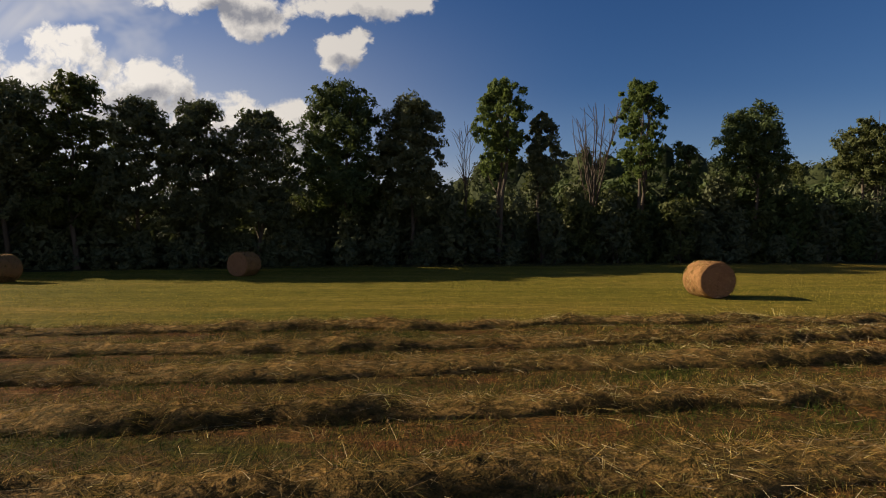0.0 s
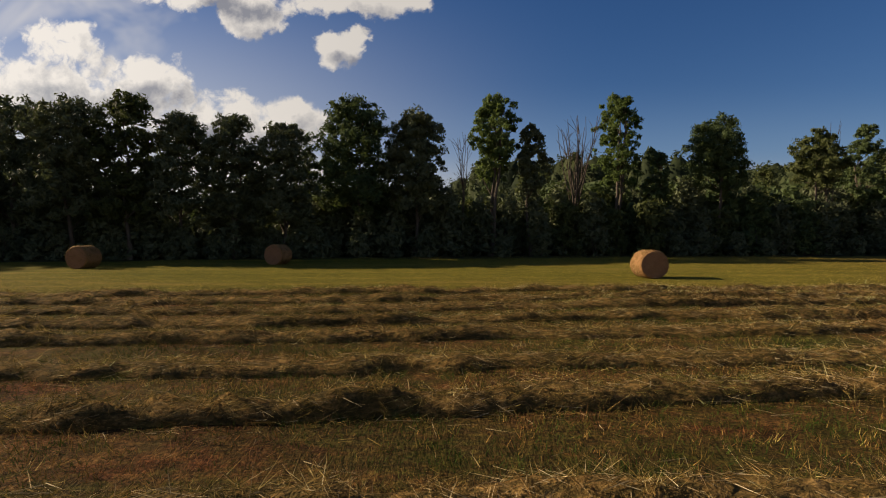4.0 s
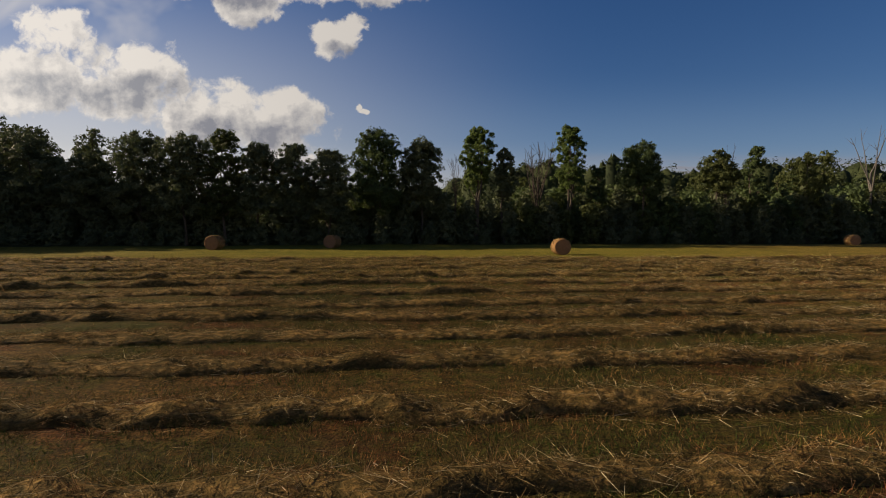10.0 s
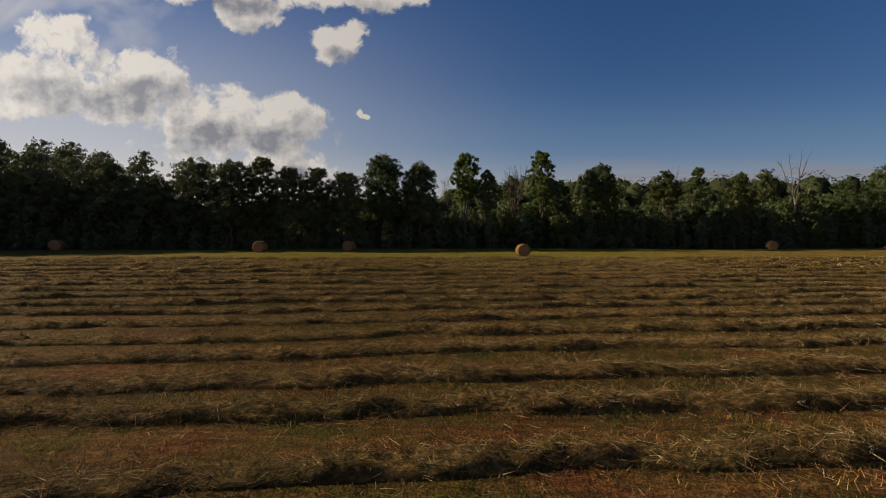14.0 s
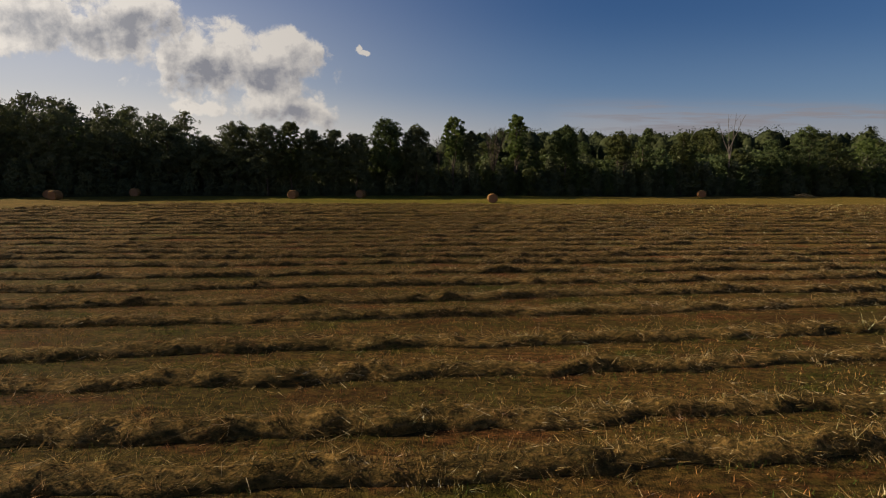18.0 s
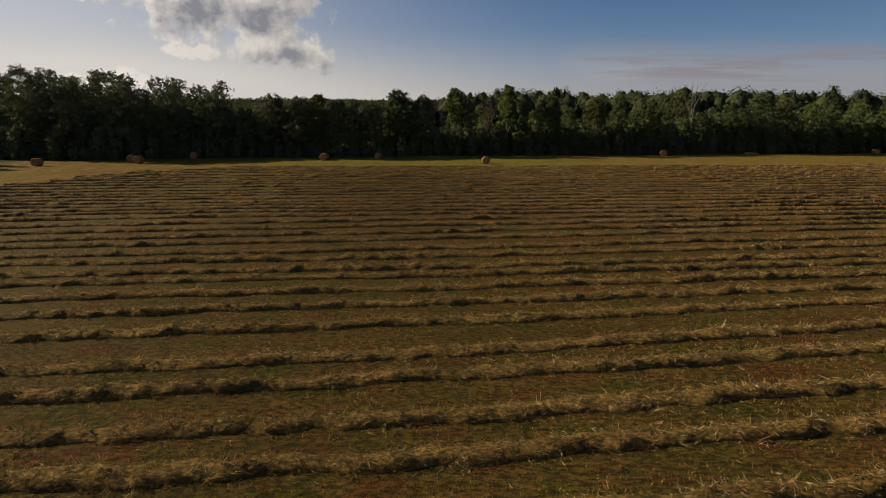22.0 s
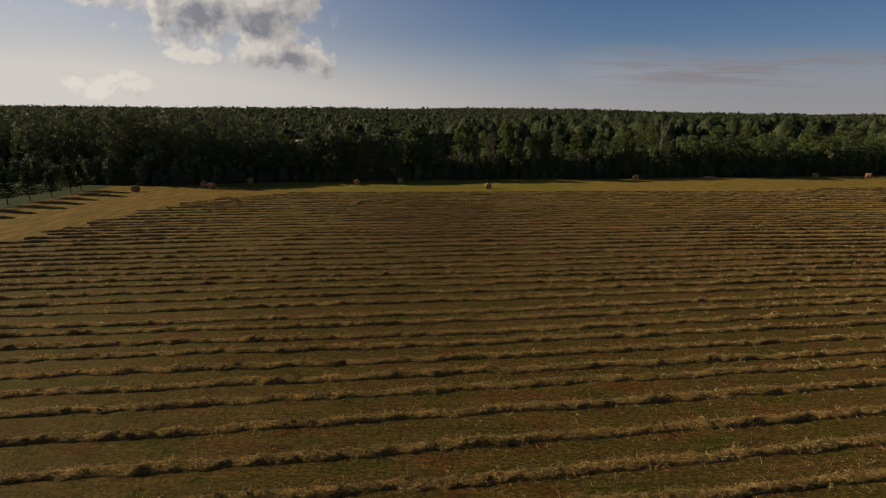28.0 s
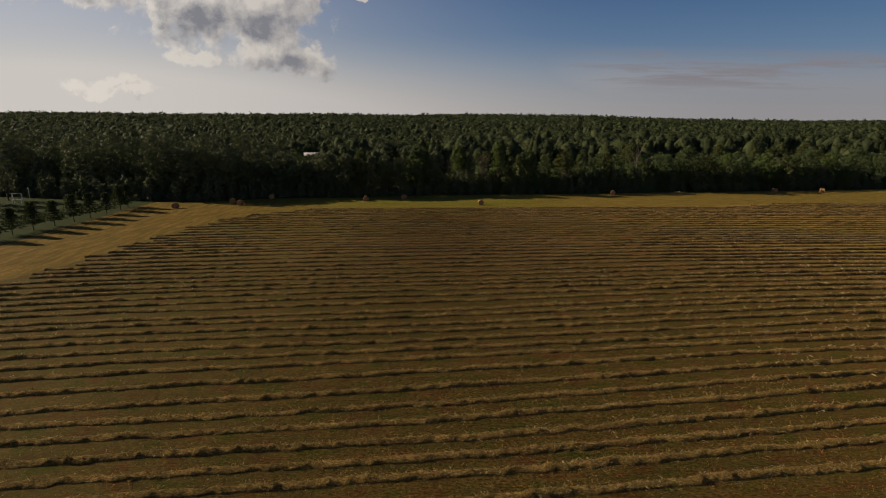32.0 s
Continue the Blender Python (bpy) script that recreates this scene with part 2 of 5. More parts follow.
def blade_material(name, stops, patch, through_light=0.25, rough=0.75, lock=0.0, bright=(1, 1, 1), spots=1.0):
    """Straw and grass: each blade its own tone, with broad patches of another tone over it."""
    mat, n, bsdf, out = material(name)
    one = n.put("ShaderNodeNewGeometry").outputs["Random Per Island"]
    broad = n.math("ADD", n.math("MULTIPLY", n.noise(stretched(n, 0.28, 0.9, 0.0), 1.0, 4.0, 0.6), 0.6), n.math("MULTIPLY", n.noise(stretched(n, 2.6, 3.6, 0.0), 1.0, 2.0, 0.5), 0.4))
    tone = n.math("ADD", n.math("MULTIPLY", one, 0.96), n.math("MULTIPLY", n.math("SUBTRACT", broad, 0.62), patch), clamp=False)
    # where the blade stands, for tone by x and y
    dry = n.put("ShaderNodeSeparateXYZ")
    n.link(place(n), dry.inputs[0])
    if lock:
        tone = n.math("ADD", tone, n.math("MULTIPLY", n.math("SUBTRACT", n.noise(stretched(n, 3.6, 5.5, 4.0), 1.0, 4.0, 0.68), 0.54), lock))
    # x -9 to 9: stronger sun on the right painted into the tone
    tone = n.math("ADD", tone, n.math("ADD", n.math("ADD", n.step(dry.outputs[0], 3.0, 60.0, 0.07, 0.30), n.step(dry.outputs[0], -9.0, 9.0, -0.05, 0.05)), n.step(dry.outputs[0], -18.0, -48.0, 0.0, 0.14)), clamp=True)
    col = n.ramp(tone, stops)
    if lock:
        red, green = patches(n)
        col = n.mix(n.math("MULTIPLY", red, 0.55 * spots), col, n.mix(1.0, col, (0.95, 0.62, 0.78), "MULTIPLY"))
        col = n.mix(n.math("MULTIPLY", green, 0.7 * spots), col, n.mix(1.0, col, (0.60, 0.84, 0.68), "MULTIPLY"))
        # a band painted darker, for the shaded swath fronts seen low over it
        shade_band = n.math("MULTIPLY", n.step(dry.outputs[1], -24.0, -14.0), n.step(dry.outputs[1], 2.0, -7.0))
        col = n.mix(n.math("MULTIPLY", shade_band, 0.80), col, n.mix(1.0, col, (0.54, 0.59, 0.58), "MULTIPLY"))
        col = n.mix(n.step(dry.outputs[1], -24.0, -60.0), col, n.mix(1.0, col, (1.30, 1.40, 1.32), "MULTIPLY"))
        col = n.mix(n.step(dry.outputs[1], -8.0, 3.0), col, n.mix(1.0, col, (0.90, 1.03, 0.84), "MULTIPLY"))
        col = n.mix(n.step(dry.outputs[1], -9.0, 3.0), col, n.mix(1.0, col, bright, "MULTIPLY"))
    n.link(col, bsdf.inputs["Base Color"])
    bsdf.inputs["Roughness"].default_value = rough
    bsdf.inputs["Specular IOR Level"].default_value = 0.03
    thin, mix = n.put("ShaderNodeBsdfTranslucent"), n.put("ShaderNodeMixShader")
    n.link(col, thin.inputs[0])
    mix.inputs[0].default_value = through_light
    n.link(bsdf.outputs[0], mix.inputs[1]), n.link(thin.outputs[0], mix.inputs[2]), n.link(mix.outputs[0], out.inputs[0])
    return mat


def leaf_material(name, dark, light, through_light=0.3):
    mat, n, bsdf, out = material(name)
    one = n.put("ShaderNodeNewGeometry").outputs["Random Per Island"]
    tree = n.put("ShaderNodeObjectInfo").outputs["Random"]
    tone = n.math("ADD", n.math("MULTIPLY", one, 0.6), n.math("MULTIPLY", tree, 0.4))
    col = n.mix(tone, dark, light)
    n.link(col, bsdf.inputs["Base Color"])
    bsdf.inputs["Roughness"].default_value = 0.6
    bsdf.inputs["Specular IOR Level"].default_value = 0.05
    thin, mix = n.put("ShaderNodeBsdfTranslucent"), n.put("ShaderNodeMixShader")
    n.link(n.mix(0.5, col, (0.10, 0.13, 0.02)), thin.inputs[0])
    mix.inputs[0].default_value = through_light
    n.link(bsdf.outputs[0], mix.inputs[1]), n.link(thin.outputs[0], mix.inputs[2]), n.link(mix.outputs[0], out.inputs[0])
    return mat


def plain_material(name, a, b, scale, rough=0.8, relief=0.3, depth=0.01, stretch=(1, 1, 1)):
    mat, n, bsdf, out = material(name)
    where = stretched(n, *stretch)
    fine, broad = n.noise(where, scale, 5.0, 0.6), n.noise(where, scale * 0.12, 3.0)
    col = n.mix(n.math("MULTIPLY_ADD", broad, 0.6, n.math("MULTIPLY", fine, 0.5), clamp=True), a, b)
    n.link(col, bsdf.inputs["Base Color"])
    bsdf.inputs["Roughness"].default_value = rough
    bsdf.inputs["Specular IOR Level"].default_value = 0.06 if rough > 0.79 else 0.4
    bump(n, bsdf, fine, relief, depth)
    return mat


def ridge_material():
    """The matted body of a swath: locks of hay, shade painted dark between them."""
    mat, n, bsdf, out = material("swath_hay")
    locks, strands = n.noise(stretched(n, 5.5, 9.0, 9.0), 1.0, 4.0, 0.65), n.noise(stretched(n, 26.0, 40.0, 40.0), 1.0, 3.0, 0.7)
    broad = n.noise(stretched(n, 0.5, 0.9, 0.0), 1.0, 3.0, 0.6)
    # x and y of the place
    dry = n.put("ShaderNodeSeparateXYZ")
    n.link(place(n), dry.inputs[0])
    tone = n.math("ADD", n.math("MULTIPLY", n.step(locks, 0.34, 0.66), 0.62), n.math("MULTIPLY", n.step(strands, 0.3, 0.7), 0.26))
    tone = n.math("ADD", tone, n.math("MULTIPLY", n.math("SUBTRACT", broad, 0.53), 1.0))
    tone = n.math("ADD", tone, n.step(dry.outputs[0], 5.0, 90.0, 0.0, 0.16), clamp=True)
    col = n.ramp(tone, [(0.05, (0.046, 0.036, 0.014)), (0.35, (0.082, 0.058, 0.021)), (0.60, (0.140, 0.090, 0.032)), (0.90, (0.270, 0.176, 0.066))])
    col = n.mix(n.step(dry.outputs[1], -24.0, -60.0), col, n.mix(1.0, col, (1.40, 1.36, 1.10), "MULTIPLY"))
    # colour raised towards the wood
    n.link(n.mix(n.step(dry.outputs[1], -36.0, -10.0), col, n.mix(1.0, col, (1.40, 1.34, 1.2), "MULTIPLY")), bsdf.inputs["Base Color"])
    bsdf.inputs["Roughness"].default_value, bsdf.inputs["Specular IOR Level"].default_value = 0.9, 0.04
    bump(n, bsdf, n.math("ADD", n.math("MULTIPLY", locks, 0.75), n.math("MULTIPLY", strands, 0.25)), 1.0, 0.22)
    return mat


def ground_material():
    """zone 0: cut field under the swaths, 1: baled stubble, 2: woodland floor, 3: lawn."""
    mat, n, bsdf, out = material("field_ground")
    zone = n.put("ShaderNodeAttribute")
    zone.attribute_name = "zone"
    zone = zone.outputs["Fac"]
    where = place(n)
    wobble = n.math("MULTIPLY", n.math("SUBTRACT", n.noise(where, 0.7, 4.0), 0.5), 0.7)
    zone = n.math("ADD", zone, wobble)
    broad = n.noise(stretched(n, 0.10, 0.42, 0.0), 1.0, 5.0, 0.6)
    mid, fine = n.noise(where, 2.3, 5.0, 0.65), n.noise(where, 24.0, 5.0, 0.7)
    stalk = n.noise(stretched(n, 30.0, 9.0, 9.0), 1.0, 4.0, 0.7)
    field = n.ramp(n.math("ADD", n.math("MULTIPLY", broad, 0.62), n.math("MULTIPLY", mid, 0.38)), [
        (0.445, (0.032, 0.042, 0.009)), (0.488, (0.072, 0.062, 0.013)), (0.522, (0.116, 0.060, 0.018)), (0.57, (0.160, 0.086, 0.026))])
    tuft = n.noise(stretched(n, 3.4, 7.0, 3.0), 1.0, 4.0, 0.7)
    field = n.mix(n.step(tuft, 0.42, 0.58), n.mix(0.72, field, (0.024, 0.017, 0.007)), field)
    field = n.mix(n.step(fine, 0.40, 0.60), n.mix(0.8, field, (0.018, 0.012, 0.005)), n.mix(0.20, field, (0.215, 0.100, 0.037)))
    lane = n.ramp(n.math("ADD", n.math("MULTIPLY", n.noise(stretched(n, 0.05, 0.5, 0.0), 1.0, 4.0, 0.6), 0.6), n.math("MULTIPLY", mid, 0.4)), [
        (0.36, (0.110, 0.104, 0.017)), (0.5, (0.222, 0.162, 0.027)), (0.64, (0.320, 0.204, 0.052))])
    dry = n.put("ShaderNodeSeparateXYZ")
    n.link(where, dry.inputs[0])
    mown = n.noise(stretched(n, 0.45, 5.5, 0.0), 1.0, 4.0, 0.65)
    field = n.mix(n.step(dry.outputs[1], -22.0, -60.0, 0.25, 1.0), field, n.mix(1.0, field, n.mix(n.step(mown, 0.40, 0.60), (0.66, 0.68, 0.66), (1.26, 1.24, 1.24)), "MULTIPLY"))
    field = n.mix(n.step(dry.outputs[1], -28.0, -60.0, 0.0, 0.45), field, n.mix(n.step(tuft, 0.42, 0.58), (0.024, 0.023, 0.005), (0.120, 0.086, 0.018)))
    field = n.mix(n.step(dry.outputs[0], 8.0, 95.0, 0.0, 0.6), field, n.mix(mid, (0.120, 0.080, 0.019), (0.290, 0.190, 0.050)))
    field = n.mix(n.step(dry.outputs[0], -2.0, -40.0, 0.0, 0.5), field, n.mix(mid, (0.060, 0.050, 0.012), (0.150, 0.110, 0.028)))
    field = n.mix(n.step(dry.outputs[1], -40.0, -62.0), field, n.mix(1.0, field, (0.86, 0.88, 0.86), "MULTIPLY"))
    # field colour raised towards the wood, less near the middle
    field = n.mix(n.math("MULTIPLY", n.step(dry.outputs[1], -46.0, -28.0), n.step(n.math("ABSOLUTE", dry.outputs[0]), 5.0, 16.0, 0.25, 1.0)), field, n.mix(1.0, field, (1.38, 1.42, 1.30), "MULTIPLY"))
    red, green = patches(n)
    field = n.mix(n.math("MULTIPLY", red, 0.55), field, n.mix(1.0, field, (1.05, 0.62, 0.85), "MULTIPLY"))
    field = n.mix(n.math("MULTIPLY", green, 0.7), field, n.mix(1.0, field, (0.62, 0.92, 0.55), "MULTIPLY"))
    # the same shade painted into the ground's colour
    shade_band = n.math("MULTIPLY", n.step(dry.outputs[1], -24.0, -14.0), n.step(dry.outputs[1], 2.0, -7.0))
    field = n.mix(n.math("MULTIPLY", shade_band, 0.62), field, n.mix(1.0, field, (0.60, 0.74, 0.58), "MULTIPLY"))
    track = n.noise(stretched(n, 0.22, 1.5, 0.0), 1.0, 5.0, 0.62)
    along = n.noise(stretched(n, 0.8, 0.16, 0.0), 1.0, 5.0, 0.68)
    side = n.step(dry.outputs[0], -26.0, -40.0)
    track = n.math("ADD", n.math("MULTIPLY", track, n.math("SUBTRACT", 1.0, side)), n.math("MULTIPLY", along, side))
    tan = n.ramp(n.math("ADD", n.math("MULTIPLY", track, 0.7), n.math("MULTIPLY", mid, 0.3)), [(0.40, (0.128, 0.072, 0.016)), (0.50, (0.200, 0.110, 0.024)), (0.60, (0.285, 0.168, 0.044))])
    lane = n.mix(n.step(n.math("ADD", dry.outputs[0], n.math("MULTIPLY", mid, 14.0)), -14.0, -48.0, 0.0, 0.85), lane, tan)
    lane = n.mix(n.step(dry.outputs[0], 18.0, 50.0, 0.0, 0.85), lane, n.mix(1.0, tan, (1.2, 1.38, 1.4), "MULTIPLY"))
    lane = n.mix(n.step(track, 0.53, 0.43, 0.0, 0.34), lane, n.mix(1.0, lane, (0.55, 0.62, 0.5), "MULTIPLY"))
    lane = n.mix(n.math("MULTIPLY", n.step(n.math("ADD", dry.outputs[1], n.math("MULTIPLY", mid, 6.0)), 17.0, 27.0, 0.0, 0.6), n.step(dry.outputs[0], 36.0, 12.0)), lane, n.mix(1.0, lane, (0.80, 1.04, 0.80), "MULTIPLY"))
    lane = n.mix(n.step(stalk, 0.42, 0.60), n.mix(0.6, lane, (0.05, 0.045, 0.010)), lane)
    lane = n.mix(n.step(n.noise(stretched(n, 0.9, 4.0, 1.0), 1.0, 5.0, 0.7), 0.41, 0.53), n.mix(0.5, lane, (0.050, 0.060, 0.008)), lane)
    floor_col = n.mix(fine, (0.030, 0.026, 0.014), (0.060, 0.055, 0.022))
    lawn = n.mix(mid, (0.018, 0.029, 0.008), (0.034, 0.046, 0.013))
    col = n.mix(n.step(zone, 0.35, 0.65), field, lane)
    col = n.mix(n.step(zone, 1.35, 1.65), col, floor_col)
    col = n.mix(n.step(zone, 2.35, 2.65), col, lawn)
    n.link(col, bsdf.inputs["Base Color"])
    bsdf.inputs["Roughness"].default_value = 0.9
    bsdf.inputs["Specular IOR Level"].default_value = 0.03
    bump(n, bsdf, n.math("ADD", n.math("MULTIPLY", mid, 0.6), n.math("MULTIPLY", stalk, 0.4)), 0.9, 0.10)
    return mat


HAY_STOPS = [(0.0, (0.034, 0.032, 0.013)), (0.30, (0.092, 0.068, 0.025)), (0.54, (0.185, 0.112, 0.041)), (0.74, (0.330, 0.208, 0.080)),
             (0.90, (0.560, 0.410, 0.200)), (1.0, (0.760, 0.650, 0.460))]
STUBBLE_STOPS = [(0.0, (0.036, 0.064, 0.013)), (0.28, (0.110, 0.108, 0.026)), (0.48, (0.240, 0.112, 0.044)), (0.72, (0.430, 0.235, 0.081)),
                 (1.0, (0.560, 0.400, 0.150))]
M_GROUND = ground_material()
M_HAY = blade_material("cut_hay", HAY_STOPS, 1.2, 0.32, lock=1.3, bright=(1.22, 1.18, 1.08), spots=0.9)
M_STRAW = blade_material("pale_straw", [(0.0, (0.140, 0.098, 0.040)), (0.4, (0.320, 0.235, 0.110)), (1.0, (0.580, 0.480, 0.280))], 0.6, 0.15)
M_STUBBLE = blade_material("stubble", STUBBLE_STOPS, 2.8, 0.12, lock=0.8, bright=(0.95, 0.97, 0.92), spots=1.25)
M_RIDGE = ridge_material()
M_LANE_GRASS = blade_material("lane_grass", [(0.0, (0.075, 0.080, 0.011)), (0.45, (0.215, 0.176, 0.026)), (1.0, (0.44, 0.33, 0.080))], 0.8)
M_BALE = plain_material("bale_straw", (0.140, 0.074, 0.032), (0.35, 0.196, 0.082), 22.0, 0.85, 0.8, 0.03, (0.6, 3.0, 3.0))
M_BALE_END = plain_material("bale_end_straw", (0.180, 0.094, 0.050), (0.34, 0.192, 0.104), 26.0, 0.9, 0.9, 0.03)
M_BARK = plain_material("bark", (0.045, 0.036, 0.027), (0.12, 0.10, 0.08), 7.0, 0.9, 0.7, 0.03, (1, 1, 0.2))
M_DEAD = plain_material("bleached_wood", (0.075, 0.066, 0.056), (0.17, 0.155, 0.135), 5.0, 0.8, 0.5, 0.02, (1, 1, 0.2))
M_TWIG = plain_material("grey_twigs", (0.045, 0.036, 0.028), (0.10, 0.082, 0.065), 5.0, 0.8, 0.3, 0.01)
M_LEAF = leaf_material("leaves_green", (0.052, 0.078, 0.032), (0.090, 0.118, 0.048), 0.24)
M_LEAF_DARK = leaf_material("leaves_dark", (0.070, 0.084, 0.047), (0.112, 0.126, 0.066), 0.16)
M_LEAF_LIGHT = leaf_material("leaves_light", (0.082, 0.120, 0.036), (0.150, 0.200, 0.068), 0.48)
M_LEAF_OLIVE = leaf_material("leaves_olive", (0.058, 0.072, 0.026), (0.098, 0.110, 0.043), 0.28)
M_NEEDLE = leaf_material("needles", (0.010, 0.020, 0.010), (0.026, 0.042, 0.018), 0.15)
M_CANOPY = plain_material("far_canopy", (0.010, 0.017, 0.006), (0.026, 0.040, 0.012), 0.12, 0.95, 1.0, 3.0)
M_ROOF = plain_material("pale_metal_roof", (0.20, 0.20, 0.21), (0.33, 0.33, 0.34), 1.2, 0.6, 0.1, 0.01)
M_WALL = plain_material("pale_siding", (0.17, 0.155, 0.13), (0.27, 0.25, 0.22), 2.0, 0.7, 0.2, 0.01)
M_WHITE = plain_material("white_paint", (0.62, 0.62, 0.60), (0.80, 0.80, 0.78), 6.0, 0.5, 0.1, 0.004)
M_PANE, _n, _b, _o = material("window_glass")
_b.inputs["Base Color"].default_value, _b.inputs["Roughness"].default_value = (0.02, 0.025, 0.03, 1), 0.08


# ---------------------------------------------------------------- mesh helpers
def mesh_of(name, verts, faces, mat, smooth=False):
    """A mesh from arrays: faces is one array of rows of equal length."""
    verts, faces = np.asarray(verts, np.float32), np.asarray(faces, np.int32)
    me = bpy.data.meshes.new(name)
    me.vertices.add(len(verts))
    me.vertices.foreach_set("co", verts.ravel())
    me.loops.add(faces.size)
    me.loops.foreach_set("vertex_index", faces.ravel())
    me.polygons.add(len(faces))
    me.polygons.foreach_set("loop_start", np.arange(0, faces.size, faces.shape[1], dtype=np.int32))
    if smooth:
        me.polygons.foreach_set("use_smooth", np.ones(len(faces), bool))
    me.update(calc_edges=True)
    me.materials.append(mat)
    return me


def part(name, me, parent, label="", kind=""):
    ob = new(name, me)
    ob.parent = parent
    return tagged(ob, label, kind=kind)


def grid_faces(nu, nv):
    a = (np.arange(nu - 1)[:, None] * nv + np.arange(nv - 1)[None]).ravel()
    return np.stack([a, a + nv, a + nv + 1, a + 1], 1)


def hashed(i, j, seed):
    v = np.sin(i * 127.1 + j * 311.7 + seed * 74.7) * 43758.5453
    return v - np.floor(v)


def value_noise(x, y, seed=0):
    i, j = np.floor(x), np.floor(y)
    fx, fy = x - i, y - j
    fx, fy = fx * fx * (3 - 2 * fx), fy * fy * (3 - 2 * fy)
    return (hashed(i, j, seed) * (1 - fx) + hashed(i + 1, j, seed) * fx) * (1 - fy) + (hashed(i, j + 1, seed) * (1 - fx) + hashed(i + 1, j + 1, seed) * fx) * fy


def rise(a, b, x):
    t = np.clip((x - a) / (b - a), 0, 1)
    return t * t * (3 - 2 * t)


# ---------------------------------------------------------------- the plan
def swath_line(x, y0):
    """How the cut swaths run: y at x of the swath that crosses x = 0 at y0."""
    slope = 0.075 + 0.058 * np.clip((14 - y0) / 105, 0, 1)
    dip = np.clip((-25 - y0) / 25, 0, 1) * (0.0011 * x * x - 0.007 * x) * np.exp(-(x / 45) ** 2)
    return y0 + slope * x - 0.00042 * x * x * np.clip(1.2 - np.abs(x) / 260, 0, 1) + dip + 0.25 * np.sin(x * 0.06 + y0 * 0.31)


LEFT_END = ([-130, -52, -43, -29, -12, 2, 9, 14], [-68, -64, -60.5, -58.5, -55, -49, -38.5, -30])
WOOD_X = [-400, -130, -105, -88, -70, -51, -30, -8, 28, 60, 100, 140, 200, 600]
WOOD_Y = [60, 34, 29, 27, 27, 35.5, 38, 43, 47.5, 52, 57.8, 64, 76, 120]


def wood_edge(x):
    return np.interp(x, WOOD_X, WOOD_Y)


def field_end(x):
    """The far side of the swaths."""
    return swath_line(x, 15.0) + np.interp(x, [-60, -30, 70, 84, 110, 200], [-4, 0, 0, 5.5, 7.5, 7.5])


def land(x, y):
    hill = 25 * rise(170, 1050, y) * (1 - 0.28 * rise(100, 700, x)) + 4 * rise(300, 900, y) * (value_noise(x / 260, y / 260, 5) - 0.5)
    return hill


def zone_of(x, y):
    left = np.interp(y, *LEFT_END)
    in_field = np.minimum(field_end(x) - y + 0.4, (x - left) * 0.8 + 0.4)
    lane = 1 - np.clip(in_field * 0.5 + 0.5, 0, 1)
    wood = rise(-5.5, -1.5, y - wood_edge(x))
    zone = lane + wood * np.clip(lane, 0, 1)
    lawn = rise(-80.5, -83.5, x) * rise(-60, -40, y)
    return np.where(lawn > 0.02, np.maximum(zone, 1 + 2 * lawn) , zone)


def build_ground():
    def axis(fine_low, fine_high, step, low, high):
        mid = np.arange(fine_low, fine_high + 0.01, step)
        grow = np.cumsum(step * 1.22 ** np.arange(1, 45))
        down, up = fine_low - grow, fine_high + grow
        return np.r_[[low], down[down > low][::-1], mid, up[up < high], [high]]

    xs, ys = axis(-96, 146, 1.5, -4500, 4500), axis(-124, 72, 1.2, -3000, 4500)
    x, y = np.meshgrid(xs, ys, indexing="ij")
    near = rise(170, 60, np.abs(x)) * rise(150, 80, np.abs(y))
    z = land(x, y) + near * (0.10 * (value_noise(x / 9, y / 5, 2) - 0.5) + 0.05 * (value_noise(x / 2.2, y / 1.6, 3) - 0.5))
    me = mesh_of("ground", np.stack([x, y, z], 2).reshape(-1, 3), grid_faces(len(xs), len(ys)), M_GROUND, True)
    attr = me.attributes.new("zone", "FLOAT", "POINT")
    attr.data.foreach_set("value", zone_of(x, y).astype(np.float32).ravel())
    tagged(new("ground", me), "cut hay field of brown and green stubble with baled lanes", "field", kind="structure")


build_ground()


def ground_z(x, y):
    return 0.10 * (value_noise(x / 9, y / 5, 2) - 0.5) + 0.05 * (value_noise(x / 2.2, y / 1.6, 3) - 0.5)


rng = np.random.default_rng(7)


def blades(base, way, width):
    """One thin pointed triangle for each blade: base and way are rows of x, y, z."""
    n = len(base)
    side = np.cross(way, rng.normal(size=(n, 3)))
    side /= np.linalg.norm(side, axis=1)[:, None] + 1e-9
    side *= np.reshape(width, (-1, 1)) / 2
    verts = np.stack([base - side, base + side, base + way], 1).reshape(-1, 3)
    return verts, np.arange(3 * n).reshape(-1, 3)


# ---------------------------------------------------------------- swaths of cut hay
def swath_height(x, key):
    whole = np.maximum(0.74 if key < 18 else 0.84, 0.9 * rise(20, 55, np.abs(x)))
    big = value_noise(x / 1.7, key * 3.1, 11)
    small = value_noise(x / 0.55, key * 7.7, 12)
    gap = rise(0.18, 0.58, value_noise(x / 2.6, key * 1.3, 13))
    return (0.085 + 0.15 * big + 0.11 * small) * (whole + (1 - whole) * gap)


def swath_half(x, key):
    return (0.20 if key < 18 else 0.25) + (0.24 if key < 18 else 0.15) * value_noise(x / 2.3, key * 5.9, 14) + 0.18 * value_noise(x / 0.6, key * 2.3, 15)


